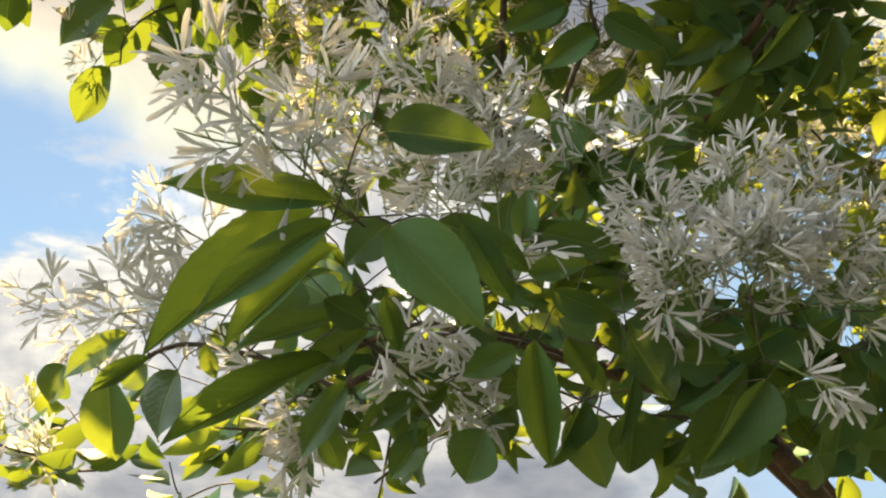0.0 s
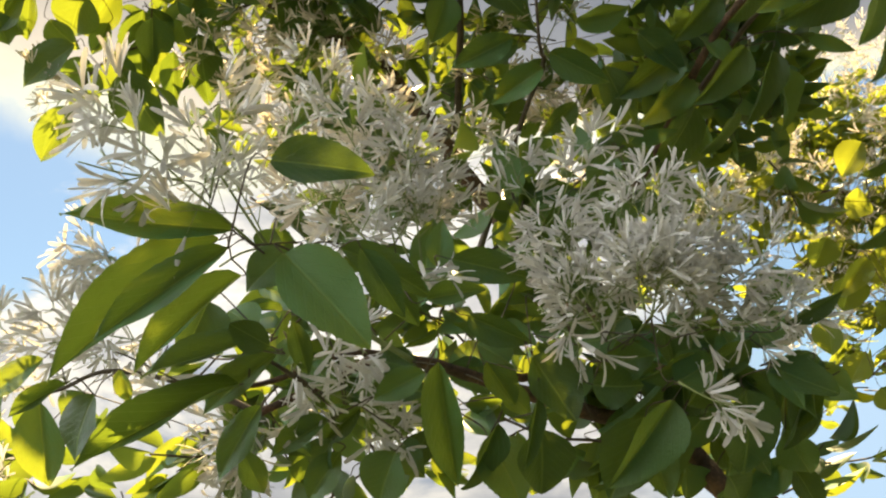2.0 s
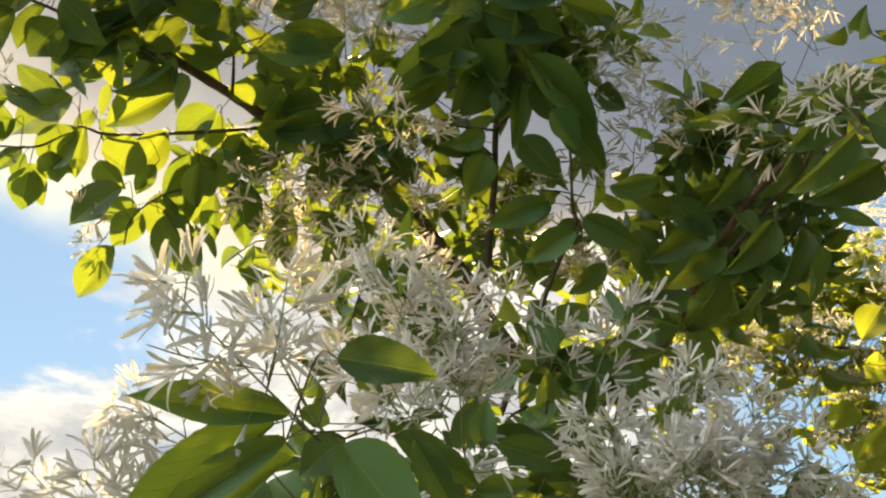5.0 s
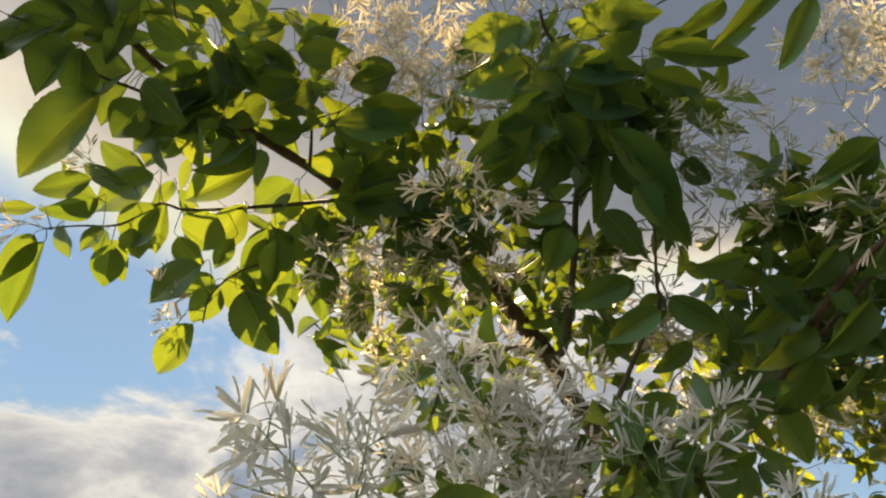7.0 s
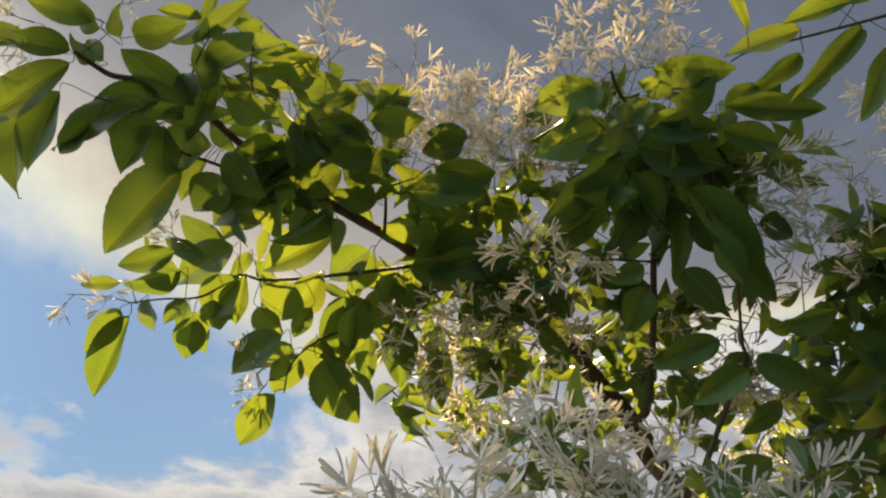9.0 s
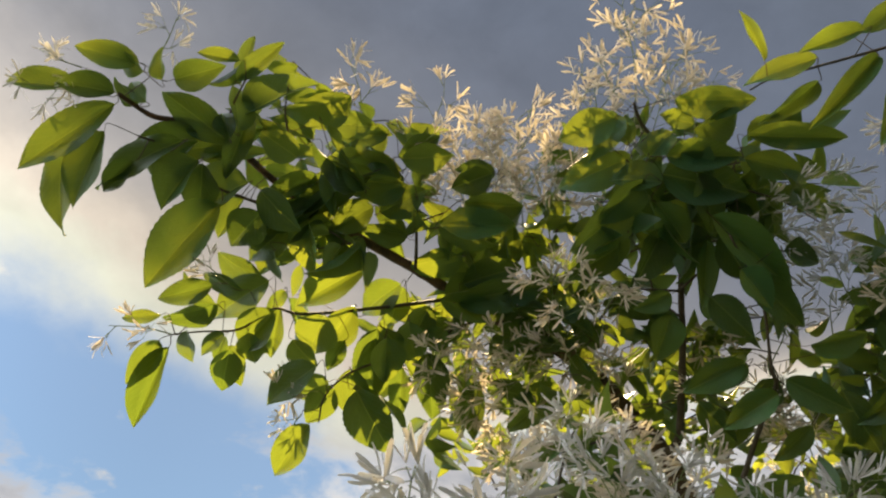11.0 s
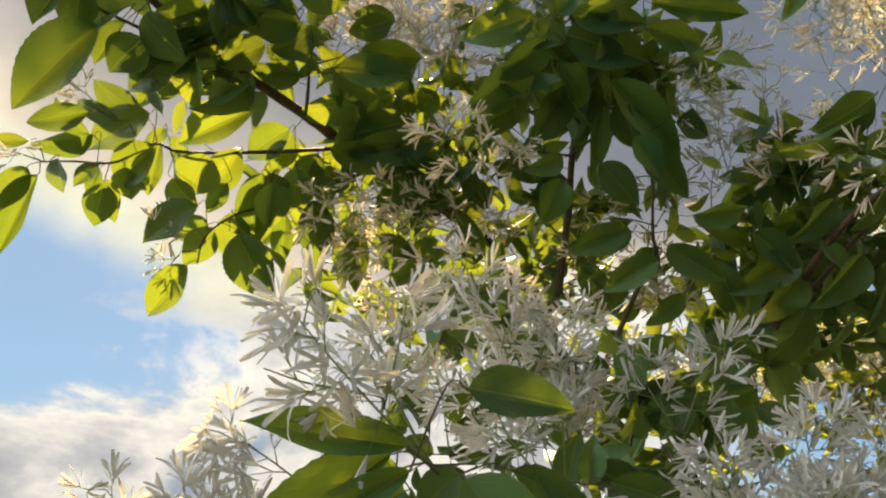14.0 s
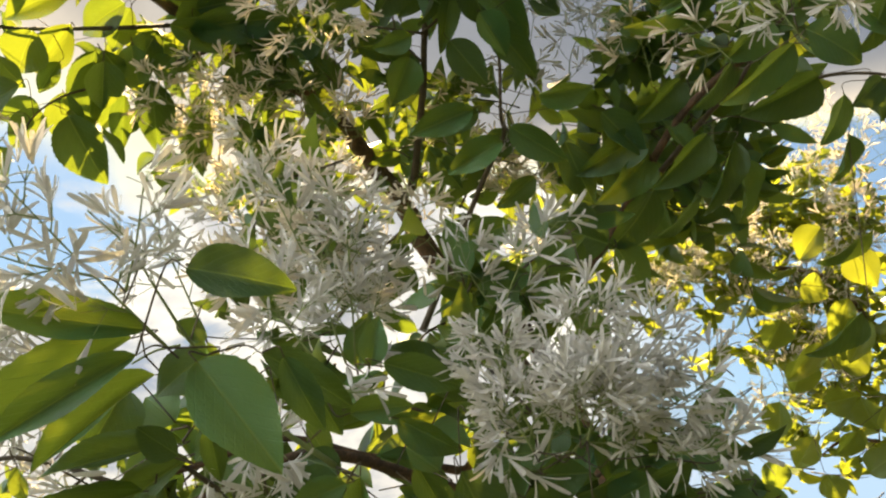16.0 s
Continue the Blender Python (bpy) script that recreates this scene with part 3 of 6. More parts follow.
leaf(-0.299, 1.031, 2.470, -0.235, 1.033, 2.507, 0.044, 11, 3)
leaf(-0.298, 1.048, 2.483, -0.273, 1.019, 2.530, 0.037, -1, 6)
leaf(-0.342, 1.059, 2.465, -0.393, 1.056, 2.476, 0.024, 15, 1)
leaf(-0.265, 1.062, 2.451, -0.336, 1.053, 2.466, 0.033, -24, 3)
leaf(-0.274, 1.094, 2.473, -0.313, 1.056, 2.503, 0.028, -6, 4)
leaf(-0.371, 0.977, 2.492, -0.450, 0.971, 2.458, 0.030, 1, 5)
leaf(-0.375, 0.998, 2.512, -0.412, 1.051, 2.460, 0.025, -7, 2)
leaf(-0.148, 1.034, 2.527, -0.206, 1.044, 2.512, 0.040, -16, 0)
leaf(-0.147, 1.064, 2.550, -0.201, 1.041, 2.548, 0.033, 25, 0)
leaf(-0.185, 1.033, 2.478, -0.103, 1.054, 2.473, 0.055, 20, 5)
leaf(-0.185, 1.064, 2.500, -0.134, 1.096, 2.467, 0.046, -18, 6)
leaf(-0.216, 1.039, 2.445, -0.122, 1.061, 2.452, 0.044, -18, 4)
leaf(-0.223, 1.068, 2.470, -0.149, 1.092, 2.431, 0.037, 31, 2)
leaf(-0.198, 1.119, 2.453, -0.272, 1.125, 2.451, 0.048, -33, 4)
leaf(-0.203, 1.138, 2.465, -0.252, 1.168, 2.440, 0.040, -39, 7)
leaf(-0.200, 1.140, 2.420, -0.116, 1.138, 2.444, 0.048, -6, 0)
leaf(-0.207, 1.141, 2.391, -0.083, 1.141, 2.414, 0.049, 10, 4)
leaf(-0.230, 1.136, 2.393, -0.134, 1.169, 2.379, 0.039, -2, 3)
leaf(-0.229, 1.156, 2.409, -0.150, 1.166, 2.433, 0.032, -43, 5)
# leaves of the sunlit hanging spray
leaf(-0.324, 1.084, 2.421, -0.432, 1.107, 2.378, 0.055, 10, 3)
leaf(-0.346, 1.041, 2.427, -0.325, 1.074, 2.400, 0.034, 16, 5)
leaf(-0.284, 1.119, 2.412, -0.352, 1.143, 2.381, 0.049, 8, 2)
leaf(-0.285, 1.143, 2.422, -0.312, 1.164, 2.369, 0.041, 1, 2)
leaf(-0.346, 1.117, 2.378, -0.402, 1.160, 2.329, 0.048, -16, 5)
leaf(-0.378, 1.091, 2.348, -0.407, 1.119, 2.303, 0.062, 0, 2)
leaf(-0.421, 1.099, 2.317, -0.393, 1.121, 2.283, 0.042, 19, 1)
leaf(-0.373, 1.069, 2.258, -0.439, 1.076, 2.213, 0.050, 32, 0)
leaf(-0.366, 1.115, 2.255, -0.398, 1.135, 2.210, 0.042, -25, 0)
leaf(-0.378, 1.140, 2.274, -0.420, 1.128, 2.249, 0.035, 7, 7)
leaf(-0.386, 1.109, 2.198, -0.441, 1.144, 2.140, 0.042, 0, 1)
leaf(-0.347, 1.129, 2.287, -0.348, 1.173, 2.239, 0.046, -14, 4)
leaf(-0.331, 1.117, 2.247, -0.290, 1.159, 2.174, 0.060, 0, 3)
leaf(-0.343, 1.139, 2.261, -0.260, 1.155, 2.233, 0.050, -101, 2)
leaf(-0.313, 1.123, 2.342, -0.328, 1.174, 2.248, 0.049, 0, 3)
leaf(-0.293, 1.101, 2.314, -0.300, 1.143, 2.268, 0.047, -27, 3)
leaf(-0.300, 1.144, 2.334, -0.345, 1.149, 2.305, 0.039, -6, 7)
leaf(-0.304, 1.120, 2.342, -0.283, 1.156, 2.322, 0.034, 10, 0)
leaf(-0.311, 1.149, 2.359, -0.325, 1.183, 2.337, 0.028, -52, 5)
leaf(-0.270, 1.124, 2.352, -0.265, 1.151, 2.295, 0.049, 11, 2)
leaf(-0.287, 1.175, 2.311, -0.295, 1.208, 2.247, 0.030, -1, 1)
leaf(-0.295, 1.211, 2.331, -0.343, 1.239, 2.292, 0.025, 0, 5)
leaf(-0.247, 1.143, 2.315, -0.242, 1.203, 2.238, 0.047, -19, 1)
leaf(-0.185, 1.197, 2.296, -0.196, 1.229, 2.222, 0.034, 4, 5)
leaf(-0.202, 1.198, 2.300, -0.218, 1.253, 2.230, 0.022, -3, 1)
leaf(-0.074, 1.269, 2.320, -0.159, 1.289, 2.265, 0.052, 20, 3)
leaf(-0.489, 0.974, 2.326, -0.561, 0.973, 2.308, 0.032, -6, 3)
leaf(-0.561, 0.998, 2.302, -0.614, 1.004, 2.306, 0.018, -5, 4)
leaf(-0.500, 1.023, 2.329, -0.573, 1.021, 2.307, 0.033, -31, 3)
leaf(-0.516, 1.056, 2.350, -0.567, 1.028, 2.387, 0.028, -20, 3)
leaf(-0.442, 1.036, 2.371, -0.525, 1.040, 2.326, 0.054, 17, 2)
leaf(-0.460, 1.068, 2.388, -0.530, 1.040, 2.426, 0.045, -12, 3)
leaf(-0.469, 1.022, 2.349, -0.530, 1.006, 2.363, 0.026, -13, 2)
leaf(-0.432, 1.054, 2.336, -0.492, 1.085, 2.295, 0.050, 1, 5)
leaf(-0.436, 1.074, 2.354, -0.457, 1.112, 2.297, 0.042, 12, 3)
leaf(-0.540, 0.997, 2.253, -0.599, 1.053, 2.169, 0.039, 0, 3)
leaf(-0.553, 0.994, 2.261, -0.593, 1.010, 2.209, 0.034, -20, 3)
leaf(-0.519, 0.992, 2.272, -0.517, 1.015, 2.238, 0.048, 39, 0)
leaf(-0.493, 1.068, 2.288, -0.505, 1.095, 2.241, 0.041, -22, 0)
leaf(-0.507, 1.090, 2.307, -0.488, 1.110, 2.258, 0.034, -16, 1)
leaf(-0.470, 1.066, 2.311, -0.470, 1.095, 2.277, 0.040, 0, 2)
leaf(-0.474, 1.088, 2.321, -0.455, 1.107, 2.301, 0.033, 37, 3)
leaf(-0.484, 1.023, 2.285, -0.510, 1.022, 2.255, 0.025, 23, 0)
leaf(-0.501, 1.065, 2.306, -0.515, 1.073, 2.277, 0.021, 0, 7)
leaf(-0.361, 1.137, 2.335, -0.386, 1.156, 2.301, 0.026, -2, 4)
leaf(-0.377, 1.167, 2.356, -0.409, 1.167, 2.341, 0.022, -11, 3)
leaf(-0.246, 1.140, 2.386, -0.281, 1.166, 2.328, 0.040, -10, 1)
leaf(-0.246, 1.161, 2.392, -0.312, 1.155, 2.385, 0.033, -11, 6)
leaf(-0.221, 1.138, 2.347, -0.252, 1.161, 2.325, 0.035, 1, 2)
leaf(-0.232, 1.180, 2.370, -0.264, 1.178, 2.359, 0.029, 35, 2)
leaf(-0.143, 1.199, 2.378, -0.172, 1.231, 2.341, 0.035, -15, 1)
# leaves behind the upper limb
leaf(-0.503, 0.927, 2.551, -0.448, 0.974, 2.574, 0.024, 25, 6)
leaf(-0.445, 0.888, 2.536, -0.476, 0.915, 2.448, 0.035, -16, 0)
leaf(-0.476, 0.986, 2.476, -0.530, 1.022, 2.435, 0.029, 5, 1)
leaf(-0.436, 0.945, 2.510, -0.488, 0.899, 2.486, 0.024, 30, 6)
leaf(-0.381, 1.003, 2.473, -0.462, 1.001, 2.429, 0.039, -16, 4)
leaf(-0.347, 0.899, 2.511, -0.328, 0.961, 2.492, 0.020, -62, 0)
leaf(-0.401, 1.012, 2.473, -0.408, 0.976, 2.540, 0.024, 3, 2)
leaf(-0.367, 0.987, 2.461, -0.449, 0.988, 2.421, 0.028, 27, 0)
leaf(-0.390, 1.031, 2.555, -0.437, 1.052, 2.509, 0.021, -46, 2)
leaf(-0.347, 0.943, 2.499, -0.348, 0.978, 2.423, 0.028, 11, 0)
leaf(-0.358, 0.990, 2.485, -0.416, 1.007, 2.429, 0.032, -49, 5)
leaf(-0.303, 0.961, 2.458, -0.377, 0.919, 2.494, 0.032, -27, 1)
leaf(-0.344, 1.060, 2.516, -0.374, 1.093, 2.422, 0.037, -43, 6)
leaf(-0.304, 0.964, 2.453, -0.331, 0.917, 2.483, 0.023, -7, 1)
leaf(-0.318, 0.962, 2.472, -0.394, 1.006, 2.435, 0.027, 35, 4)
leaf(-0.321, 1.013, 2.410, -0.371, 1.008, 2.346, 0.029, -63, 5)
leaf(-0.303, 1.089, 2.511, -0.285, 1.136, 2.446, 0.031, 12, 5)
leaf(-0.301, 1.093, 2.485, -0.373, 1.085, 2.473, 0.030, -28, 7)
leaf(-0.482, 0.979, 2.564, -0.471, 1.036, 2.508, 0.027, 29, 6)
leaf(-0.474, 1.009, 2.584, -0.516, 0.956, 2.630, 0.028, 43, 5)
leaf(-0.458, 1.074, 2.633, -0.514, 1.052, 2.597, 0.027, -33, 7)
leaf(-0.477, 1.025, 2.557, -0.417, 1.049, 2.570, 0.023, -13, 2)
leaf(-0.445, 1.007, 2.571, -0.468, 0.960, 2.603, 0.025, 47, 3)
leaf(-0.380, 0.984, 2.536, -0.445, 0.949, 2.527, 0.025, 31, 0)
leaf(-0.372, 1.052, 2.519, -0.423, 1.028, 2.515, 0.020, -44, 4)
leaf(-0.401, 1.071, 2.531, -0.463, 1.036, 2.500, 0.033, -34, 3)
leaf(-0.397, 1.000, 2.586, -0.460, 0.971, 2.602, 0.030, 32, 4)
leaf(-0.325, 1.062, 2.629, -0.415, 1.067, 2.630, 0.031, -14, 2)
leaf(-0.333, 1.091, 2.534, -0.385, 1.077, 2.478, 0.027, 5, 2)
leaf(-0.371, 1.118, 2.624, -0.356, 1.046, 2.675, 0.036, -34, 5)
leaf(-0.328, 1.005, 2.552, -0.375, 0.991, 2.514, 0.023, 24, 5)
leaf(-0.299, 1.047, 2.500, -0.242, 1.083, 2.503, 0.023, 23, 4)
leaf(-0.262, 1.092, 2.560, -0.242, 1.035, 2.595, 0.028, -12, 2)
leaf(-0.228, 1.041, 2.541, -0.265, 1.013, 2.584, 0.024, -25, 7)
leaf(-0.229, 1.047, 2.550, -0.245, 1.008, 2.600, 0.022, -31, 5)
leaf(-0.184, 1.121, 2.594, -0.168, 1.183, 2.550, 0.028, 6, 5)
leaf(-0.240, 1.129, 2.577, -0.313, 1.127, 2.545, 0.031, 44, 5)
leaf(-0.184, 1.084, 2.515, -0.119, 1.092, 2.518, 0.024, -33, 1)
leaf(-0.238, 1.147, 2.516, -0.246, 1.209, 2.482, 0.024, -53, 1)
leaf(-0.249, 1.165, 2.549, -0.316, 1.134, 2.588, 0.034, -46, 4)
leaf(-0.120, 1.200, 2.564, -0.042, 1.189, 2.563, 0.029, 55, 7)
leaf(-0.473, 1.190, 2.447, -0.444, 1.233, 2.382, 0.027, -70, 6)
leaf(-0.477, 1.180, 2.455, -0.507, 1.183, 2.402, 0.021, -26, 7)
leaf(-0.441, 1.167, 2.434, -0.412, 1.191, 2.355, 0.028, 30, 1)
leaf(-0.379, 1.216, 2.414, -0.325, 1.240, 2.408, 0.023, -63, 2)
leaf(-0.307, 1.212, 2.434, -0.345, 1.249, 2.395, 0.022, 0, 5)
leaf(-0.273, 1.212, 2.443, -0.338, 1.196, 2.423, 0.025, 55, 2)
leaf(-0.193, 1.226, 2.351, -0.224, 1.257, 2.304, 0.025, 19, 6)
leaf(-0.172, 1.196, 2.423, -0.258, 1.183, 2.404, 0.033, -12, 7)
leaf(-0.246, 1.202, 2.410, -0.199, 1.232, 2.379, 0.031, 12, 6)
leaf(-0.225, 1.279, 2.399, -0.208, 1.324, 2.341, 0.035, 21, 7)
leaf(-0.265, 1.240, 2.419, -0.224, 1.259, 2.357, 0.031, 30, 4)
leaf(-0.228, 1.279, 2.424, -0.295, 1.285, 2.446, 0.030, 30, 0)
leaf(-0.181, 1.248, 2.314, -0.108, 1.253, 2.299, 0.034, -20, 2)
leaf(-0.195, 1.340, 2.384, -0.163, 1.365, 2.338, 0.029, -47, 1)
leaf(-0.216, 1.151, 2.531, -0.262, 1.113, 2.561, 0.034, -23, 7)
leaf(-0.249, 1.218, 2.541, -0.255, 1.190, 2.618, 0.037, 38, 1)
leaf(-0.171, 1.186, 2.498, -0.112, 1.186, 2.522, 0.024, -28, 3)
leaf(-0.172, 1.167, 2.515, -0.261, 1.169, 2.533, 0.038, 42, 4)
leaf(-0.186, 1.162, 2.555, -0.246, 1.165, 2.506, 0.032, 25, 2)
leaf(-0.173, 1.232, 2.584, -0.168, 1.306, 2.528, 0.043, -28, 4)
leaf(-0.205, 1.204, 2.503, -0.129, 1.207, 2.550, 0.034, -49, 0)
leaf(-0.149, 1.186, 2.524, -0.130, 1.173, 2.587, 0.029, -28, 2)
leaf(-0.216, 1.160, 2.496, -0.212, 1.144, 2.562, 0.024, 21, 7)
leaf(-0.194, 1.195, 2.516, -0.241, 1.160, 2.536, 0.024, -38, 5)
leaf(-0.171, 1.241, 2.589, -0.264, 1.238, 2.623, 0.044, -13, 7)
leaf(-0.177, 1.196, 2.517, -0.250, 1.208, 2.478, 0.040, -37, 2)
leaf(-0.171, 1.160, 2.496, -0.194, 1.181, 2.417, 0.035, -34, 0)
leaf(-0.169, 1.163, 2.500, -0.215, 1.118, 2.530, 0.030, -26, 6)
leaf(-0.158, 1.261, 2.566, -0.071, 1.246, 2.549, 0.043, -37, 6)
leaf(-0.189, 1.191, 2.575, -0.141, 1.228, 2.512, 0.038, 40, 1)
leaf(-0.209, 1.283, 2.492, -0.280, 1.288, 2.478, 0.033, 48, 5)
leaf(-0.153, 1.198, 2.471, -0.110, 1.223, 2.414, 0.028, 36, 6)
leaf(-0.172, 1.248, 2.583, -0.239, 1.261, 2.524, 0.037, 13, 3)
leaf(-0.123, 1.267, 2.529, -0.103, 1.197, 2.581, 0.040, 33, 1)
leaf(-0.145, 1.214, 2.549, -0.063, 1.226, 2.537, 0.033, 9, 4)
leaf(-0.108, 1.243, 2.448, -0.175, 1.241, 2.390, 0.039, -46, 2)
leaf(-0.142, 1.245, 2.436, -0.208, 1.231, 2.390, 0.032, 55, 1)
leaf(-0.136, 1.191, 2.481, -0.129, 1.139, 2.521, 0.032, -5, 4)
leaf(-0.095, 1.226, 2.439, -0.174, 1.204, 2.431, 0.032, 24, 7)
leaf(-0.086, 1.222, 2.460, -0.106, 1.169, 2.495, 0.030, -22, 7)
leaf(-0.043, 1.283, 2.525, -0.020, 1.255, 2.615, 0.041, 40, 7)
leaf(-0.092, 1.306, 2.502, -0.024, 1.302, 2.486, 0.029, -51, 4)
leaf(-0.087, 1.206, 2.438, -0.143, 1.214, 2.394, 0.030, 31, 6)
leaf(-0.025, 1.228, 2.443, -0.054, 1.204, 2.514, 0.030, -42, 1)
leaf(0.208, 1.195, 2.274, 0.142, 1.197, 2.238, 0.040, -26, 7)
leaf(0.168, 1.263, 2.274, 0.124, 1.262, 2.204, 0.033, -39, 3)
leaf(-0.180, 1.167, 2.455, -0.239, 1.186, 2.432, 0.027, -35, 2)
leaf(-0.135, 1.135, 2.402, -0.129, 1.184, 2.364, 0.027, 34, 1)
leaf(-0.083, 1.155, 2.364, -0.145, 1.129, 2.400, 0.039, 59, 2)
leaf(-0.129, 1.199, 2.382, -0.135, 1.155, 2.434, 0.026, 34, 0)
leaf(-0.103, 1.174, 2.384, -0.162, 1.180, 2.331, 0.038, 12, 5)
leaf(-0.135, 1.183, 2.452, -0.150, 1.132, 2.488, 0.026, -26, 6)
leaf(-0.099, 1.195, 2.358, -0.153, 1.208, 2.345, 0.024, 26, 0)
leaf(-0.117, 1.203, 2.423, -0.107, 1.222, 2.356, 0.032, -57, 5)
leaf(-0.085, 1.150, 2.386, -0.022, 1.158, 2.345, 0.037, -35, 1)
leaf(-0.122, 1.229, 2.368, -0.176, 1.219, 2.343, 0.024, 42, 7)
leaf(-0.098, 1.168, 2.327, -0.036, 1.165, 2.340, 0.029, 47, 7)
leaf(-0.049, 1.215, 2.381, -0.026, 1.232, 2.325, 0.029, -36, 2)
leaf(-0.137, 1.229, 2.361, -0.076, 1.184, 2.393, 0.040, 25, 6)
leaf(-0.063, 1.192, 2.392, -0.113, 1.151, 2.410, 0.031, -35, 0)
leaf(0.007, 1.171, 2.387, 0.069, 1.190, 2.386, 0.025, 15, 7)
leaf(-0.050, 1.194, 2.330, -0.014, 1.200, 2.267, 0.030, 18, 5)
leaf(-0.015, 1.200, 2.342, -0.058, 1.178, 2.392, 0.036, -12, 7)
leaf(-0.073, 1.236, 2.394, -0.085, 1.194, 2.441, 0.027, -50, 3)
# more leaves of the far side
leaf(0.600, 0.944, 2.317, 0.573, 0.976, 2.250, 0.043, -28, 1)
leaf(0.549, 0.945, 2.307, 0.613, 0.960, 2.267, 0.044, -11, 3)
leaf(0.227, 0.840, 1.808, 0.234, 0.848, 1.769, 0.022, -2, 3)
leaf(0.259, 0.931, 1.796, 0.259, 0.958, 1.746, 0.035, 6, 4)
leaf(0.266, 0.890, 1.834, 0.274, 0.924, 1.784, 0.032, 53, 5)
leaf(0.250, 0.864, 1.801, 0.286, 0.873, 1.770, 0.027, -35, 2)
leaf(0.272, 0.878, 1.778, 0.254, 0.913, 1.748, 0.028, -5, 5)
leaf(0.275, 0.852, 1.804, 0.289, 0.856, 1.763, 0.024, -8, 7)
leaf(0.297, 0.905, 1.781, 0.342, 0.903, 1.756, 0.030, 15, 3)
leaf(0.257, 0.855, 1.780, 0.286, 0.830, 1.752, 0.028, -8, 1)
leaf(0.307, 0.899, 1.778, 0.253, 0.893, 1.769, 0.034, -2, 4)
leaf(0.275, 0.861, 1.789, 0.286, 0.836, 1.744, 0.026, 53, 5)
leaf(0.243, 0.818, 1.776, 0.200, 0.818, 1.755, 0.026, -11, 3)
leaf(0.287, 0.823, 1.788, 0.263, 0.826, 1.755, 0.023, 58, 7)
leaf(0.307, 0.858, 1.804, 0.342, 0.848, 1.794, 0.024, -13, 2)
leaf(0.312, 0.869, 1.772, 0.307, 0.853, 1.731, 0.023, 36, 5)
leaf(0.282, 0.806, 1.783, 0.254, 0.822, 1.760, 0.026, -19, 2)
leaf(0.341, 0.902, 1.764, 0.302, 0.937, 1.756, 0.029, 14, 3)
leaf(0.316, 0.844, 1.753, 0.320, 0.873, 1.707, 0.028, -27, 1)
leaf(0.329, 0.808, 1.744, 0.303, 0.814, 1.713, 0.024, 54, 0)
leaf(0.326, 0.807, 1.762, 0.308, 0.791, 1.721, 0.025, 95, 1)
leaf(0.331, 0.845, 1.750, 0.324, 0.855, 1.712, 0.026, -5, 4)
leaf(0.353, 0.874, 1.772, 0.372, 0.848, 1.740, 0.031, 13, 7)
leaf(0.296, 0.803, 1.764, 0.301, 0.774, 1.729, 0.023, 0, 2)
leaf(0.356, 0.858, 1.768, 0.322, 0.872, 1.778, 0.026, 31, 2)
leaf(0.349, 0.874, 1.771, 0.312, 0.899, 1.747, 0.031, 5, 3)
leaf(0.210, 0.927, 1.772, 0.231, 0.951, 1.731, 0.030, 29, 6)
leaf(0.212, 0.883, 1.729, 0.223, 0.896, 1.678, 0.031, -6, 4)
leaf(0.220, 0.897, 1.746, 0.201, 0.881, 1.702, 0.029, 82, 1)
leaf(0.245, 0.901, 1.748, 0.214, 0.921, 1.706, 0.034, 10, 7)
leaf(0.247, 0.933, 1.740, 0.246, 0.943, 1.693, 0.026, -24, 6)
leaf(0.245, 0.895, 1.742, 0.205, 0.902, 1.714, 0.029, 15, 7)
leaf(0.276, 0.921, 1.736, 0.302, 0.930, 1.694, 0.028, 5, 5)
leaf(0.290, 0.887, 1.729, 0.297, 0.863, 1.688, 0.028, 17, 3)
leaf(0.278, 0.837, 1.723, 0.249, 0.819, 1.683, 0.025, 1, 4)
leaf(0.314, 0.857, 1.721, 0.336, 0.880, 1.680, 0.032, 14, 2)
leaf(0.294, 0.866, 1.735, 0.256, 0.905, 1.734, 0.031, 22, 7)
leaf(0.342, 0.931, 1.698, 0.358, 0.923, 1.661, 0.025, -16, 6)
leaf(0.333, 0.918, 1.707, 0.301, 0.942, 1.676, 0.028, 24, 3)
leaf(0.324, 0.924, 1.702, 0.275, 0.940, 1.678, 0.036, 3, 7)
leaf(0.201, 1.053, 2.018, 0.242, 1.038, 2.003, 0.029, -2, 5)
leaf(0.224, 1.063, 2.025, 0.247, 1.087, 1.973, 0.039, -17, 6)
leaf(0.162, 1.094, 2.025, 0.204, 1.119, 1.994, 0.032, 16, 1)
leaf(0.208, 1.088, 2.024, 0.186, 1.104, 1.980, 0.026, -1, 1)
leaf(0.183, 0.997, 1.993, 0.149, 1.001, 1.956, 0.031, 31, 2)
leaf(0.211, 0.968, 1.986, 0.213, 0.979, 1.944, 0.025, 24, 7)
leaf(0.233, 1.079, 2.045, 0.214, 1.104, 1.997, 0.028, -26, 4)
leaf(0.234, 1.082, 2.023, 0.213, 1.089, 1.971, 0.028, 54, 0)
leaf(0.192, 1.020, 1.964, 0.145, 0.997, 1.964, 0.027, 72, 4)
leaf(0.259, 1.033, 2.003, 0.290, 1.006, 1.969, 0.028, -38, 2)
leaf(0.232, 0.996, 2.039, 0.203, 1.008, 1.985, 0.037, -2, 7)
leaf(0.244, 1.060, 2.013, 0.269, 1.066, 1.962, 0.030, -39, 2)
leaf(0.245, 0.980, 2.004, 0.201, 1.011, 1.980, 0.031, -31, 2)
leaf(0.283, 1.042, 1.969, 0.225, 1.035, 1.944, 0.030, -14, 7)
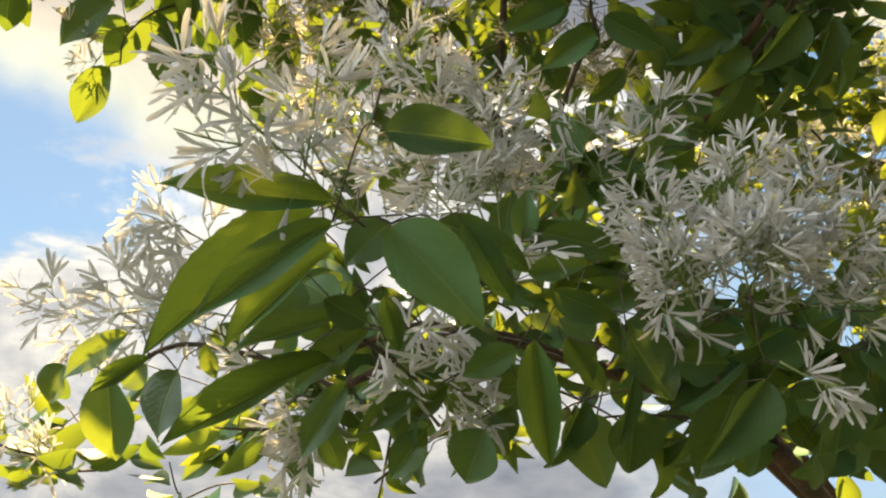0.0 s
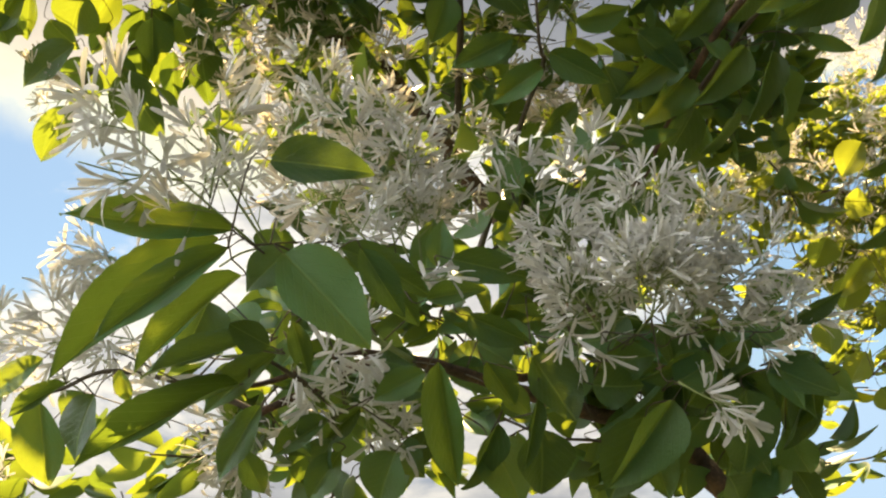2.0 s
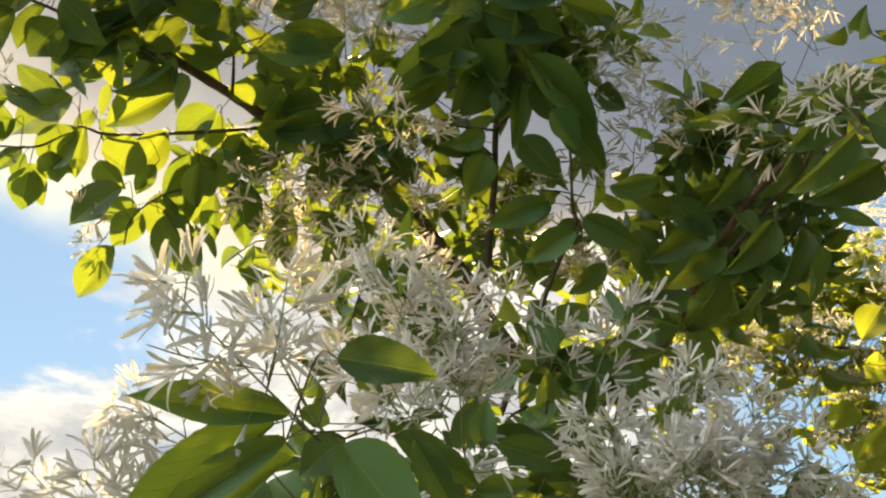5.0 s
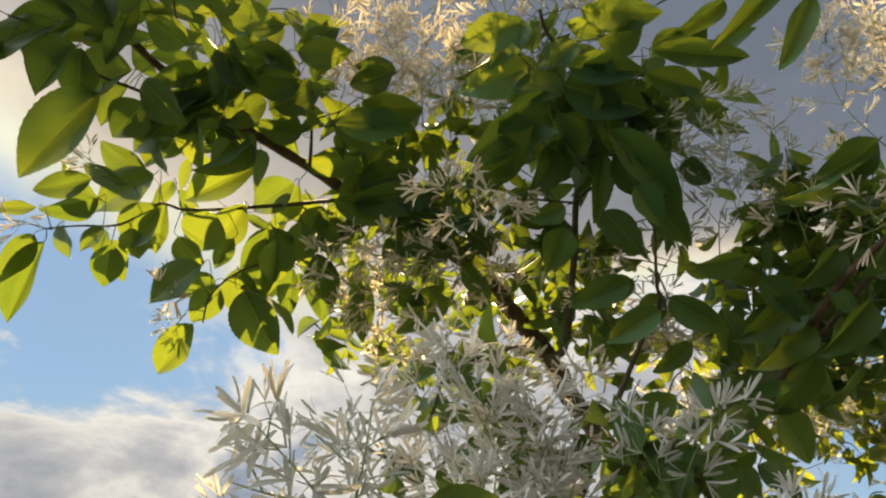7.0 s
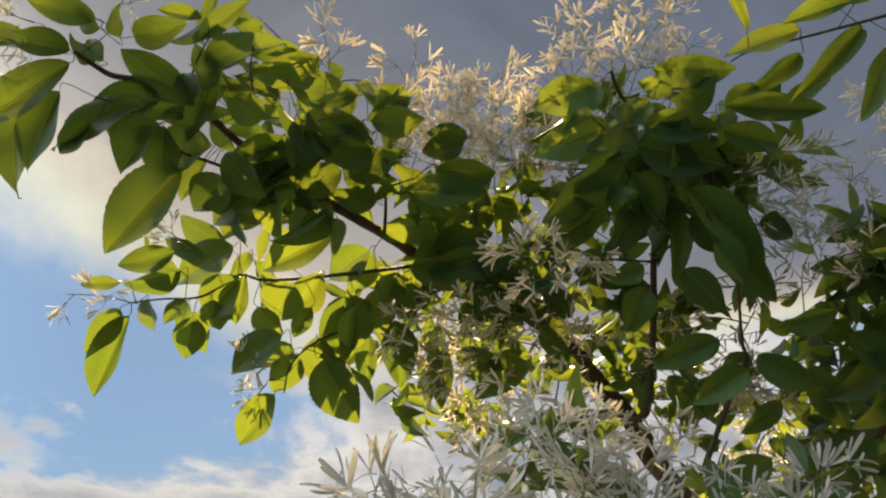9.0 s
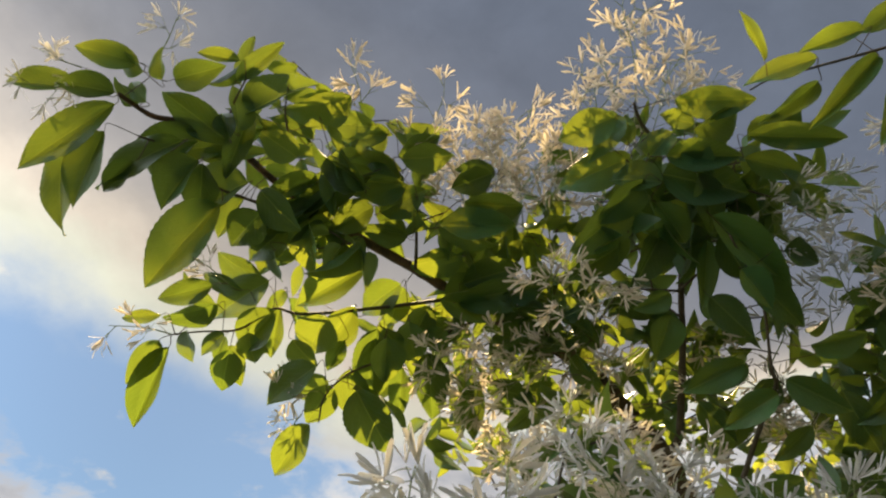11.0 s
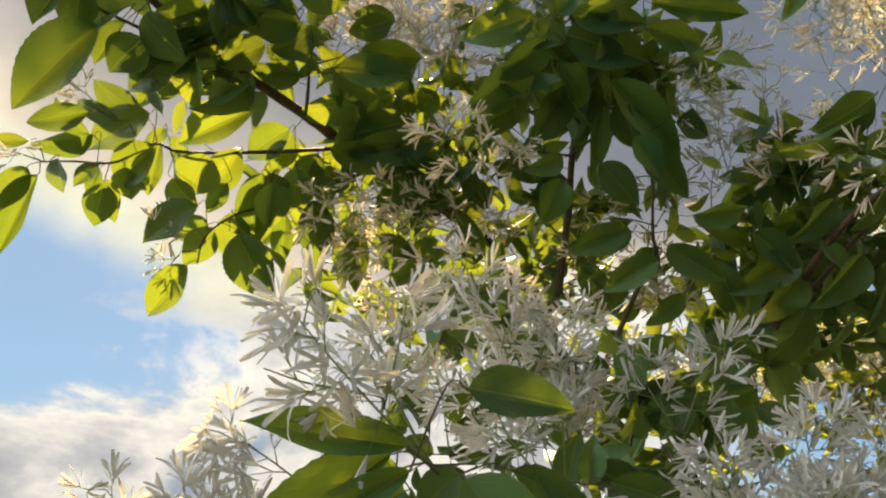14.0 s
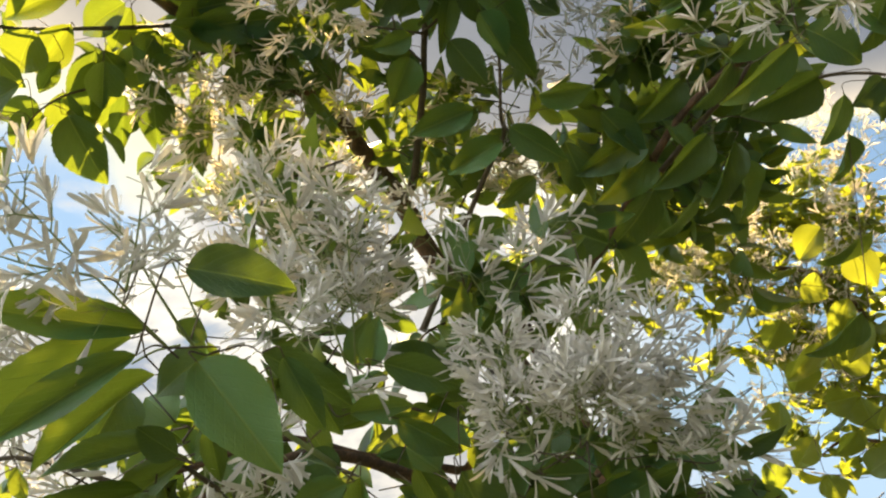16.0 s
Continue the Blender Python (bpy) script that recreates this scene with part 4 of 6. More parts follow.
# leaves of the upright twig, turned away from the bright side
OPEN_SIDE = Vector((0.40, -0.75, -0.50))
leaf(0.019, 0.918, 2.502, -0.052, 0.932, 2.484, 0.046, -3, 4)
leaf(0.022, 0.944, 2.532, -0.017, 0.959, 2.468, 0.039, 11, 3)
leaf(0.034, 0.964, 2.502, 0.006, 0.943, 2.525, 0.029, -5, 1)
leaf(0.034, 0.994, 2.523, 0.035, 0.963, 2.549, 0.025, -18, 2)
leaf(0.092, 0.921, 2.525, 0.196, 0.927, 2.516, 0.041, 22, 1)
leaf(0.115, 0.949, 2.509, 0.074, 0.941, 2.521, 0.026, -6, 4)
leaf(0.113, 0.949, 2.500, 0.176, 0.943, 2.518, 0.045, 30, 5)
leaf(0.180, 0.981, 2.511, 0.301, 1.007, 2.517, 0.035, 5, 4)
leaf(0.177, 1.002, 2.493, 0.261, 1.032, 2.483, 0.037, 14, 1)
leaf(0.029, 0.979, 2.485, -0.053, 0.978, 2.445, 0.048, 0, 2)
leaf(0.072, 0.979, 2.456, 0.177, 0.993, 2.429, 0.064, 3, 3)
leaf(0.078, 0.996, 2.470, 0.166, 0.994, 2.511, 0.054, 32, 6)
leaf(0.127, 1.004, 2.406, 0.224, 1.071, 2.333, 0.047, 10, 3)
leaf(0.210, 1.036, 2.368, 0.261, 1.058, 2.369, 0.036, -25, 1)
leaf(0.030, 1.003, 2.434, -0.043, 1.030, 2.376, 0.057, -17, 0)
leaf(0.076, 1.029, 2.415, 0.030, 1.061, 2.357, 0.049, -13, 4)
leaf(0.109, 1.057, 2.436, 0.100, 1.098, 2.367, 0.035, -29, 1)
leaf(0.138, 1.033, 2.397, 0.171, 1.075, 2.356, 0.041, 34, 4)
leaf(0.021, 1.066, 2.418, -0.053, 1.072, 2.371, 0.041, 0, 4)
leaf(0.059, 0.963, 2.473, 0.093, 0.958, 2.515, 0.036, -25, 1)
leaf(0.062, 0.987, 2.489, 0.063, 0.971, 2.535, 0.030, -30, 6)
leaf(0.077, 0.954, 2.463, 0.171, 0.959, 2.460, 0.040, 3, 3)
leaf(0.155, 1.031, 2.342, 0.191, 1.057, 2.301, 0.038, 2, 3)
leaf(0.077, 1.105, 2.361, 0.029, 1.115, 2.343, 0.030, -6, 1)
leaf(0.077, 1.168, 2.383, 0.063, 1.229, 2.322, 0.049, 31, 1)
leaf(0.159, 1.113, 2.255, 0.077, 1.105, 2.226, 0.034, 5, 0)
leaf(0.071, 0.981, 2.445, 0.007, 0.970, 2.455, 0.044, 19, 1)
leaf(0.062, 0.993, 2.424, 0.104, 1.047, 2.388, 0.044, 19, 2)
leaf(0.112, 0.971, 2.447, 0.143, 1.021, 2.391, 0.044, -5, 2)
leaf(0.050, 0.971, 2.444, -0.011, 1.003, 2.400, 0.044, -20, 0)
leaf(0.100, 0.949, 2.475, 0.132, 0.966, 2.439, 0.037, 12, 3)
# long pointed leaves of the shoot overhead
OPEN_SIDE = Vector((0.0, -0.8, -0.6))
leaf(0.184, 0.832, 2.487, 0.162, 0.788, 2.531, 0.014, 5, 1)
leaf(0.244, 0.847, 2.499, 0.165, 0.836, 2.468, 0.028, 14, 2)
leaf(0.292, 0.819, 2.508, 0.221, 0.819, 2.489, 0.025, 13, 1)
leaf(0.301, 0.852, 2.538, 0.359, 0.828, 2.567, 0.027, -4, 4)
leaf(0.314, 0.858, 2.506, 0.233, 0.889, 2.432, 0.027, 4, 3)
leaf(0.249, 0.876, 2.491, 0.185, 0.897, 2.449, 0.023, -13, 1)
leaf(0.339, 0.858, 2.480, 0.303, 0.902, 2.410, 0.030, -4, 4)
# leaves round the slanting twig
leaf(0.150, 1.084, 2.244, 0.075, 1.092, 2.211, 0.036, 10, 4)
leaf(0.185, 1.099, 2.209, 0.118, 1.118, 2.176, 0.036, 18, 1)
leaf(0.192, 1.074, 2.215, 0.259, 1.081, 2.172, 0.036, 5, 3)
leaf(0.227, 1.075, 2.259, 0.293, 1.062, 2.257, 0.035, 23, 1)
leaf(0.172, 1.057, 2.349, 0.229, 1.083, 2.287, 0.041, 0, 1)
leaf(0.166, 1.045, 2.424, 0.212, 1.070, 2.343, 0.037, 10, 3)
leaf(0.217, 1.069, 2.392, 0.263, 1.071, 2.383, 0.039, -35, 2)
leaf(0.126, 1.063, 2.412, 0.115, 1.101, 2.331, 0.028, -10, 0)
leaf(0.124, 1.094, 2.346, 0.170, 1.106, 2.291, 0.041, 0, 0)
leaf(0.075, 1.129, 2.344, 0.055, 1.155, 2.289, 0.045, -12, 1)
leaf(0.269, 1.149, 2.237, 0.303, 1.173, 2.158, 0.042, 13, 2)
leaf(0.185, 1.048, 2.082, 0.123, 1.045, 2.047, 0.037, 0, 2)
leaf(0.099, 1.158, 2.232, 0.142, 1.179, 2.183, 0.032, 2, 3)
leaf(0.234, 1.186, 2.209, 0.188, 1.206, 2.170, 0.030, -9, 0)
# dark leaves of the far branch, turned away from the bright side
OPEN_SIDE = Vector((0.55, -0.65, -0.50))
leaf(0.424, 0.997, 2.363, 0.326, 1.010, 2.294, 0.057, -42, 0)
leaf(0.429, 0.982, 2.370, 0.370, 0.997, 2.320, 0.055, 0, 2)
leaf(0.431, 1.029, 2.340, 0.369, 1.028, 2.323, 0.026, 17, 1)
leaf(0.486, 0.956, 2.254, 0.411, 0.971, 2.181, 0.040, 0, 0)
leaf(0.475, 0.986, 2.310, 0.434, 1.001, 2.257, 0.049, 12, 1)
leaf(0.498, 0.949, 2.268, 0.558, 0.942, 2.231, 0.051, 0, 2)
leaf(0.525, 0.995, 2.238, 0.447, 1.010, 2.189, 0.050, 2, 1)
leaf(0.447, 1.023, 2.281, 0.405, 1.043, 2.217, 0.043, -19, 0)
leaf(0.426, 1.087, 2.216, 0.366, 1.109, 2.150, 0.043, 10, 3)
leaf(0.451, 1.072, 2.199, 0.422, 1.101, 2.114, 0.032, 10, 3)
leaf(0.468, 1.098, 2.189, 0.481, 1.129, 2.121, 0.035, 0, 1)
leaf(0.421, 1.134, 2.161, 0.392, 1.163, 2.103, 0.045, -26, 2)
leaf(0.380, 1.169, 2.184, 0.343, 1.197, 2.104, 0.063, 0, 2)
leaf(0.320, 1.182, 2.115, 0.245, 1.165, 2.133, 0.067, 0, 2)
leaf(0.335, 1.210, 2.125, 0.379, 1.235, 2.066, 0.052, 0, 0)
leaf(0.523, 0.943, 2.184, 0.514, 0.958, 2.130, 0.038, 0, 2)
leaf(0.538, 0.978, 2.156, 0.533, 1.001, 2.107, 0.035, -6, 1)
leaf(0.562, 0.936, 2.197, 0.532, 0.940, 2.166, 0.032, 11, 0)
leaf(0.361, 1.123, 2.239, 0.282, 1.141, 2.183, 0.046, 19, 1)
leaf(0.371, 1.144, 2.217, 0.313, 1.164, 2.154, 0.045, 12, 1)
leaf(0.307, 1.106, 2.255, 0.362, 1.118, 2.201, 0.037, 16, 3)
leaf(0.399, 1.078, 2.285, 0.352, 1.094, 2.230, 0.039, 8, 1)
leaf(0.412, 1.116, 2.201, 0.384, 1.096, 2.247, 0.032, 4, 1)
leaf(0.744, 1.351, 2.214, 0.673, 1.378, 2.161, 0.044, -16, 0)
leaf(0.509, 0.963, 1.953, 0.465, 0.976, 1.905, 0.034, 0, 1)
leaf(0.506, 0.973, 2.359, 0.447, 0.978, 2.331, 0.034, -6, 3)
leaf(0.541, 0.951, 2.308, 0.485, 0.936, 2.322, 0.029, -4, 0)
leaf(0.571, 0.923, 2.318, 0.520, 0.922, 2.326, 0.029, 6, 4)
leaf(0.483, 0.971, 2.317, 0.513, 0.949, 2.340, 0.030, -10, 0)
leaf(0.558, 0.951, 2.207, 0.581, 0.979, 2.172, 0.037, 8, 7)
OPEN_SIDE = Vector((0.0, -0.99, -0.10))   # the low spray is seen level, its leaves' upper faces towards the open side
# near low spray: large leaves
leaf(-0.043, 0.583, 1.843, 0.016, 0.577, 1.832, 0.029, -8, 0)
leaf(-0.080, 0.652, 1.831, -0.178, 0.629, 1.835, 0.027, 0, 4)
leaf(-0.091, 0.663, 1.829, -0.192, 0.644, 1.742, 0.035, 5, 3)
leaf(-0.076, 0.624, 1.807, -0.155, 0.618, 1.754, 0.024, 0, 0)
leaf(-0.044, 0.635, 1.806, 0.008, 0.626, 1.745, 0.043, -10, 0)
leaf(-0.015, 0.676, 1.824, 0.045, 0.676, 1.796, 0.023, -13, 2)
leaf(0.000, 0.667, 1.819, 0.026, 0.674, 1.774, 0.022, 3, 2)
leaf(-0.044, 0.657, 1.817, -0.075, 0.656, 1.794, 0.028, 8, 2)
leaf(0.048, 0.785, 1.847, 0.053, 0.772, 1.882, 0.021, 1, 1)
leaf(0.058, 0.746, 1.838, 0.116, 0.751, 1.823, 0.025, 5, 0)
leaf(0.040, 0.689, 1.790, 0.080, 0.687, 1.796, 0.016, -1, 1)
leaf(-0.082, 0.691, 1.814, -0.157, 0.693, 1.754, 0.024, 10, 3)
leaf(-0.062, 0.688, 1.764, -0.089, 0.683, 1.779, 0.021, -16, 0)
leaf(-0.067, 0.716, 1.777, -0.153, 0.702, 1.758, 0.023, 28, 0)
leaf(-0.063, 0.719, 1.768, -0.117, 0.723, 1.731, 0.025, 16, 0)
leaf(-0.088, 0.717, 1.747, -0.201, 0.702, 1.701, 0.025, 10, 1)
leaf(-0.191, 0.737, 1.750, -0.215, 0.743, 1.707, 0.041, 29, 2)
leaf(-0.216, 0.708, 1.770, -0.264, 0.708, 1.743, 0.019, 2, 2)
leaf(-0.206, 0.724, 1.756, -0.247, 0.721, 1.736, 0.014, 3, 1)
leaf(-0.169, 0.721, 1.763, -0.165, 0.730, 1.740, 0.012, 2, 1)
leaf(0.045, 0.733, 1.759, 0.052, 0.766, 1.675, 0.027, 10, 3)
leaf(-0.035, 0.766, 1.730, -0.079, 0.764, 1.708, 0.020, 12, 1)
leaf(-0.082, 0.761, 1.742, -0.120, 0.770, 1.691, 0.024, 4, 2)
leaf(0.011, 0.775, 1.707, -0.007, 0.789, 1.671, 0.037, 14, 1)
leaf(0.035, 0.755, 1.758, -0.004, 0.761, 1.742, 0.022, 2, 0)
leaf(-0.030, 0.794, 1.712, -0.058, 0.807, 1.679, 0.025, 5, 0)
leaf(-0.053, 0.722, 1.790, -0.044, 0.735, 1.754, 0.016, -7, 0)
leaf(0.014, 0.712, 1.815, 0.033, 0.725, 1.781, 0.020, 8, 1)
leaf(-0.185, 1.037, 1.779, -0.242, 1.048, 1.750, 0.019, 3, 2)
leaf(-0.210, 1.038, 1.776, -0.257, 1.052, 1.739, 0.020, 8, 0)
leaf(-0.229, 1.053, 1.738, -0.275, 1.062, 1.714, 0.023, 16, 0)
leaf(0.035, 0.810, 1.728, 0.016, 0.822, 1.697, 0.021, -2, 2)
leaf(-0.105, 0.813, 1.719, -0.090, 0.826, 1.687, 0.021, -10, 2)
leaf(-0.013, 0.783, 1.742, -0.047, 0.793, 1.717, 0.020, -3, 5)
leaf(-0.271, 0.836, 1.771, -0.274, 0.868, 1.706, 0.041, 0, 0)
leaf(-0.318, 0.872, 1.789, -0.338, 0.882, 1.759, 0.028, 10, 1)
leaf(-0.259, 0.892, 1.791, -0.284, 0.899, 1.771, 0.024, -10, 2)
# leaves deeper in the low spray
leaf(0.027, 0.827, 1.778, -0.007, 0.831, 1.790, 0.028, -7, 1)
leaf(-0.004, 0.831, 1.768, 0.033, 0.813, 1.758, 0.034, -1, 1)
leaf(-0.022, 0.855, 1.751, 0.018, 0.875, 1.739, 0.032, -13, 4)
leaf(0.053, 0.851, 1.751, 0.017, 0.845, 1.747, 0.034, -7, 5)
leaf(-0.054, 0.807, 1.782, -0.033, 0.800, 1.762, 0.026, -1, 1)
leaf(-0.059, 0.812, 1.758, -0.086, 0.831, 1.746, 0.025, 2, 1)
leaf(-0.035, 0.789, 1.720, -0.056, 0.807, 1.699, 0.025, 8, 6)
leaf(-0.071, 0.796, 1.730, -0.051, 0.787, 1.712, 0.021, -19, 5)
leaf(-0.028, 0.842, 1.702, -0.047, 0.860, 1.680, 0.030, 46, 6)
leaf(0.010, 0.820, 1.714, 0.028, 0.804, 1.695, 0.029, -5, 5)
# leaves of the low spray that come into view last
leaf(0.037, 0.829, 1.857, 0.040, 0.799, 1.891, 0.027, -22, 2)
leaf(-0.073, 0.752, 1.873, -0.083, 0.773, 1.859, 0.023, -13, 0)
leaf(0.021, 0.805, 1.829, -0.013, 0.812, 1.853, 0.029, 44, 1)
leaf(0.058, 0.800, 1.844, 0.017, 0.798, 1.822, 0.021, 43, 6)
leaf(0.103, 0.874, 1.869, 0.057, 0.881, 1.891, 0.031, -7, 7)
leaf(-0.092, 0.799, 1.808, -0.118, 0.797, 1.829, 0.032, 5, 2)
leaf(-0.128, 0.786, 1.830, -0.144, 0.778, 1.778, 0.041, -33, 1)
leaf(0.313, 0.780, 1.824, 0.281, 0.801, 1.812, 0.024, -1, 7)
leaf(0.200, 0.850, 1.820, 0.179, 0.859, 1.805, 0.032, -4, 5)
leaf(0.093, 0.886, 1.821, 0.128, 0.877, 1.809, 0.029, -42, 3)
leaf(-0.007, 0.867, 1.822, 0.020, 0.883, 1.798, 0.030, -42, 2)
leaf(-0.056, 0.834, 1.815, -0.083, 0.828, 1.786, 0.031, 36, 7)
leaf(0.072, 0.968, 1.839, 0.080, 0.970, 1.785, 0.058, 31, 2)
leaf(0.269, 0.903, 1.860, 0.300, 0.879, 1.847, 0.025, -50, 7)
leaf(0.274, 0.930, 1.832, 0.303, 0.934, 1.813, 0.035, -25, 0)
leaf(0.287, 0.885, 1.795, 0.309, 0.868, 1.828, 0.025, -46, 2)
leaf(0.196, 0.915, 1.835, 0.230, 0.925, 1.813, 0.033, 16, 6)

# low leaves in the shade of the panicles, turned down and away
OPEN_SIDE = Vector((0.38, -0.78, -0.50))
leaf(0.111, 0.752, 1.765, 0.135, 0.760, 1.718, 0.039, -13, 4)
leaf(0.112, 0.753, 1.736, 0.103, 0.772, 1.687, 0.012, 2, 0)
leaf(0.116, 0.791, 1.720, 0.117, 0.810, 1.672, 0.042, 9, 1)
leaf(0.213, 0.786, 1.735, 0.165, 0.799, 1.673, 0.038, 10, 3)
leaf(0.265, 0.784, 1.739, 0.270, 0.797, 1.678, 0.052, 0, 2)
leaf(0.282, 1.022, 1.733, 0.263, 1.039, 1.690, 0.030, 4, 0)
leaf(0.286, 0.778, 1.753, 0.327, 0.777, 1.729, 0.028, -30, 4)
leaf(0.282, 0.729, 1.771, 0.323, 0.712, 1.786, 0.015, -2, 0)
leaf(0.287, 0.777, 1.756, 0.317, 0.775, 1.761, 0.014, 3, 0)
leaf(0.069, 0.799, 1.811, 0.116, 0.799, 1.785, 0.024, 13, 3)
leaf(0.166, 0.853, 1.728, 0.225, 0.832, 1.753, 0.027, 12, 5)
leaf(0.086, 0.809, 1.730, 0.061, 0.829, 1.678, 0.021, 0, 1)
leaf(0.315, 0.806, 1.737, 0.301, 0.821, 1.697, 0.027, -15, 3)
leaf(0.174, 0.849, 1.791, 0.223, 0.854, 1.780, 0.027, 21, 4)
leaf(0.237, 0.854, 1.780, 0.277, 0.858, 1.769, 0.025, -1, 0)
leaf(0.193, 0.859, 1.710, 0.164, 0.872, 1.679, 0.028, -18, 1)
leaf(0.259, 0.835, 1.773, 0.310, 0.849, 1.738, 0.027, 9, 3)
leaf(0.082, 0.851, 1.788, 0.107, 0.865, 1.752, 0.027, -2, 1)
leaf(0.079, 0.833, 1.723, 0.104, 0.817, 1.674, 0.045, -7, 2)
leaf(0.195, 0.806, 1.727, 0.164, 0.817, 1.669, 0.044, 36, 0)
leaf(0.199, 1.014, 1.733, 0.177, 1.030, 1.671, 0.044, -6, 7)
leaf(0.264, 0.998, 1.717, 0.271, 1.016, 1.684, 0.038, -12, 5)
leaf(0.099, 0.819, 1.777, 0.075, 0.819, 1.796, 0.028, 34, 3)
leaf(0.088, 0.874, 1.772, 0.125, 0.889, 1.755, 0.028, -40, 2)
leaf(0.163, 0.830, 1.759, 0.197, 0.816, 1.750, 0.033, -4, 6)
leaf(0.177, 0.824, 1.775, 0.208, 0.801, 1.772, 0.032, -16, 7)
leaf(0.222, 0.814, 1.753, 0.256, 0.817, 1.769, 0.035, -46, 4)
leaf(0.245, 0.832, 1.730, 0.225, 0.845, 1.707, 0.035, 8, 2)
leaf(0.180, 0.799, 1.786, 0.152, 0.802, 1.788, 0.027, 39, 1)
leaf(0.259, 0.843, 1.688, 0.278, 0.859, 1.664, 0.039, -15, 2)
leaf(0.304, 0.812, 1.766, 0.315, 0.791, 1.739, 0.042, 8, 6)
leaf(0.289, 0.827, 1.805, 0.307, 0.808, 1.777, 0.041, 17, 0)
leaf(0.135, 0.865, 1.802, 0.156, 0.869, 1.781, 0.039, 21, 4)
leaf(0.254, 0.860, 1.804, 0.283, 0.859, 1.782, 0.034, 0, 6)
OPEN_SIDE = Vector((0.0, -0.8, -0.6))

# flower panicles
panicle(-0.065, 0.650, 1.819, -0.149, 0.596, 1.895, 0.036, 34, 11, size=1.0, single=True)
panicle(-0.105, 0.624, 1.854, -0.165, 0.611, 1.864, 0.026, 8, 12, size=1.0, single=True)
panicle(-0.096, 0.656, 1.856, -0.082, 0.619, 1.912, 0.028, 16, 13, single=True)
panicle(0.028, 0.818, 1.858, -0.046, 0.751, 2.010, 0.035, 53, 14, size=0.85, single=True)
panicle(0.035, 0.818, 1.858, 0.025, 0.772, 1.975, 0.040, 59, 15, size=0.85, single=True)
panicle(0.009, 0.758, 1.845, -0.028, 0.737, 1.902, 0.035, 31, 16, size=0.9, single=True)
panicle(0.045, 0.838, 1.859, 0.048, 0.839, 1.946, 0.034, 54, 17, size=0.85, single=True)
panicle(0.012, 0.848, 1.893, -0.010, 0.811, 1.984, 0.037, 38, 18, size=0.85, petal=WARM_PETAL)
panicle(0.023, 0.854, 1.936, -0.005, 0.821, 2.010, 0.035, 31, 19, size=0.85, petal=WARM_PETAL)
panicle(-0.016, 0.828, 1.887, -0.071, 0.807, 1.931, 0.029, 17, 20, size=0.85, petal=WARM_PETAL)
panicle(-0.058, 0.962, 1.922, -0.092, 0.910, 2.061, 0.059, 63, 21, size=0.85, petal=WARM_PETAL)
panicle(-0.012, 1.035, 1.966, -0.008, 0.988, 2.096, 0.064, 67, 22, size=0.9, petal=WARM_PETAL)
panicle(0.055, 1.120, 2.030, 0.087, 1.082, 2.125, 0.061, 38, 23, size=0.9, petal=WARM_PETAL)
panicle(-0.103, 0.897, 1.915, -0.143, 0.865, 1.992, 0.045, 42, 24, size=0.85)
panicle(-0.059, 1.096, 2.034, -0.072, 1.042, 2.162, 0.057, 42, 25, size=0.9, petal=WARM_PETAL)
panicle(0.170, 0.762, 1.777, 0.201, 0.726, 1.878, 0.037, 76, 26, size=0.76)
panicle(0.163, 0.760, 1.789, 0.129, 0.746, 1.860, 0.032, 54, 27, size=0.76)
panicle(0.191, 0.777, 1.783, 0.248, 0.742, 1.855, 0.040, 81, 28, size=0.76)
panicle(0.215, 0.772, 1.777, 0.281, 0.740, 1.823, 0.038, 68, 29, size=0.76)
panicle(0.194, 0.734, 1.782, 0.213, 0.718, 1.826, 0.040, 73, 30, size=0.76)
panicle(0.159, 0.743, 1.777, 0.141, 0.738, 1.810, 0.032, 40, 31, size=0.76)
panicle(0.237, 0.745, 1.775, 0.289, 0.726, 1.781, 0.026, 32, 32, size=0.76)
panicle(0.186, 0.715, 1.782, 0.185, 0.707, 1.816, 0.035, 40, 33, size=0.76)
panicle(0.164, 0.966, 1.951, 0.216, 0.926, 2.028, 0.034, 22, 34, size=1.1)
panicle(0.158, 0.967, 1.951, 0.121, 0.943, 2.023, 0.034, 19, 35)
panicle(-0.169, 0.835, 1.854, -0.238, 0.804, 1.888, 0.037, 35, 36)
panicle(-0.218, 0.861, 1.798, -0.266, 0.832, 1.848, 0.037, 35, 37)
panicle(-0.300, 0.993, 1.817, -0.372, 0.949, 1.879, 0.042, 32, 38, size=0.95)
panicle(-0.179, 0.824, 1.810, -0.220, 0.812, 1.817, 0.027, 19, 39)
panicle(-0.130, 0.743, 1.755, -0.152, 0.740, 1.751, 0.015, 9, 40)
panicle(-0.106, 0.941, 1.757, -0.149, 0.937, 1.748, 0.035, 35, 41)
panicle(-0.125, 0.942, 1.738, -0.145, 0.944, 1.706, 0.025, 19, 42)
panicle(-0.050, 0.811, 1.765, 0.010, 0.819, 1.722, 0.025, 27, 43)
panicle(-0.052, 0.768, 1.772, -0.008, 0.765, 1.786, 0.028, 19, 44)
panicle(-0.063, 0.763, 1.788, -0.042, 0.777, 1.734, 0.024, 14, 45)
panicle(0.022, 0.695, 1.807, 0.065, 0.690, 1.807, 0.011, 5, 46)
panicle(0.207, 0.737, 1.737, 0.246, 0.725, 1.714, 0.014, 11, 47)
panicle(0.118, 0.747, 1.799, 0.156, 0.747, 1.761, 0.020, 14, 48)
panicle(-0.438, 1.113, 1.772, -0.459, 1.102, 1.789, 0.039, 19, 49, size=0.9)
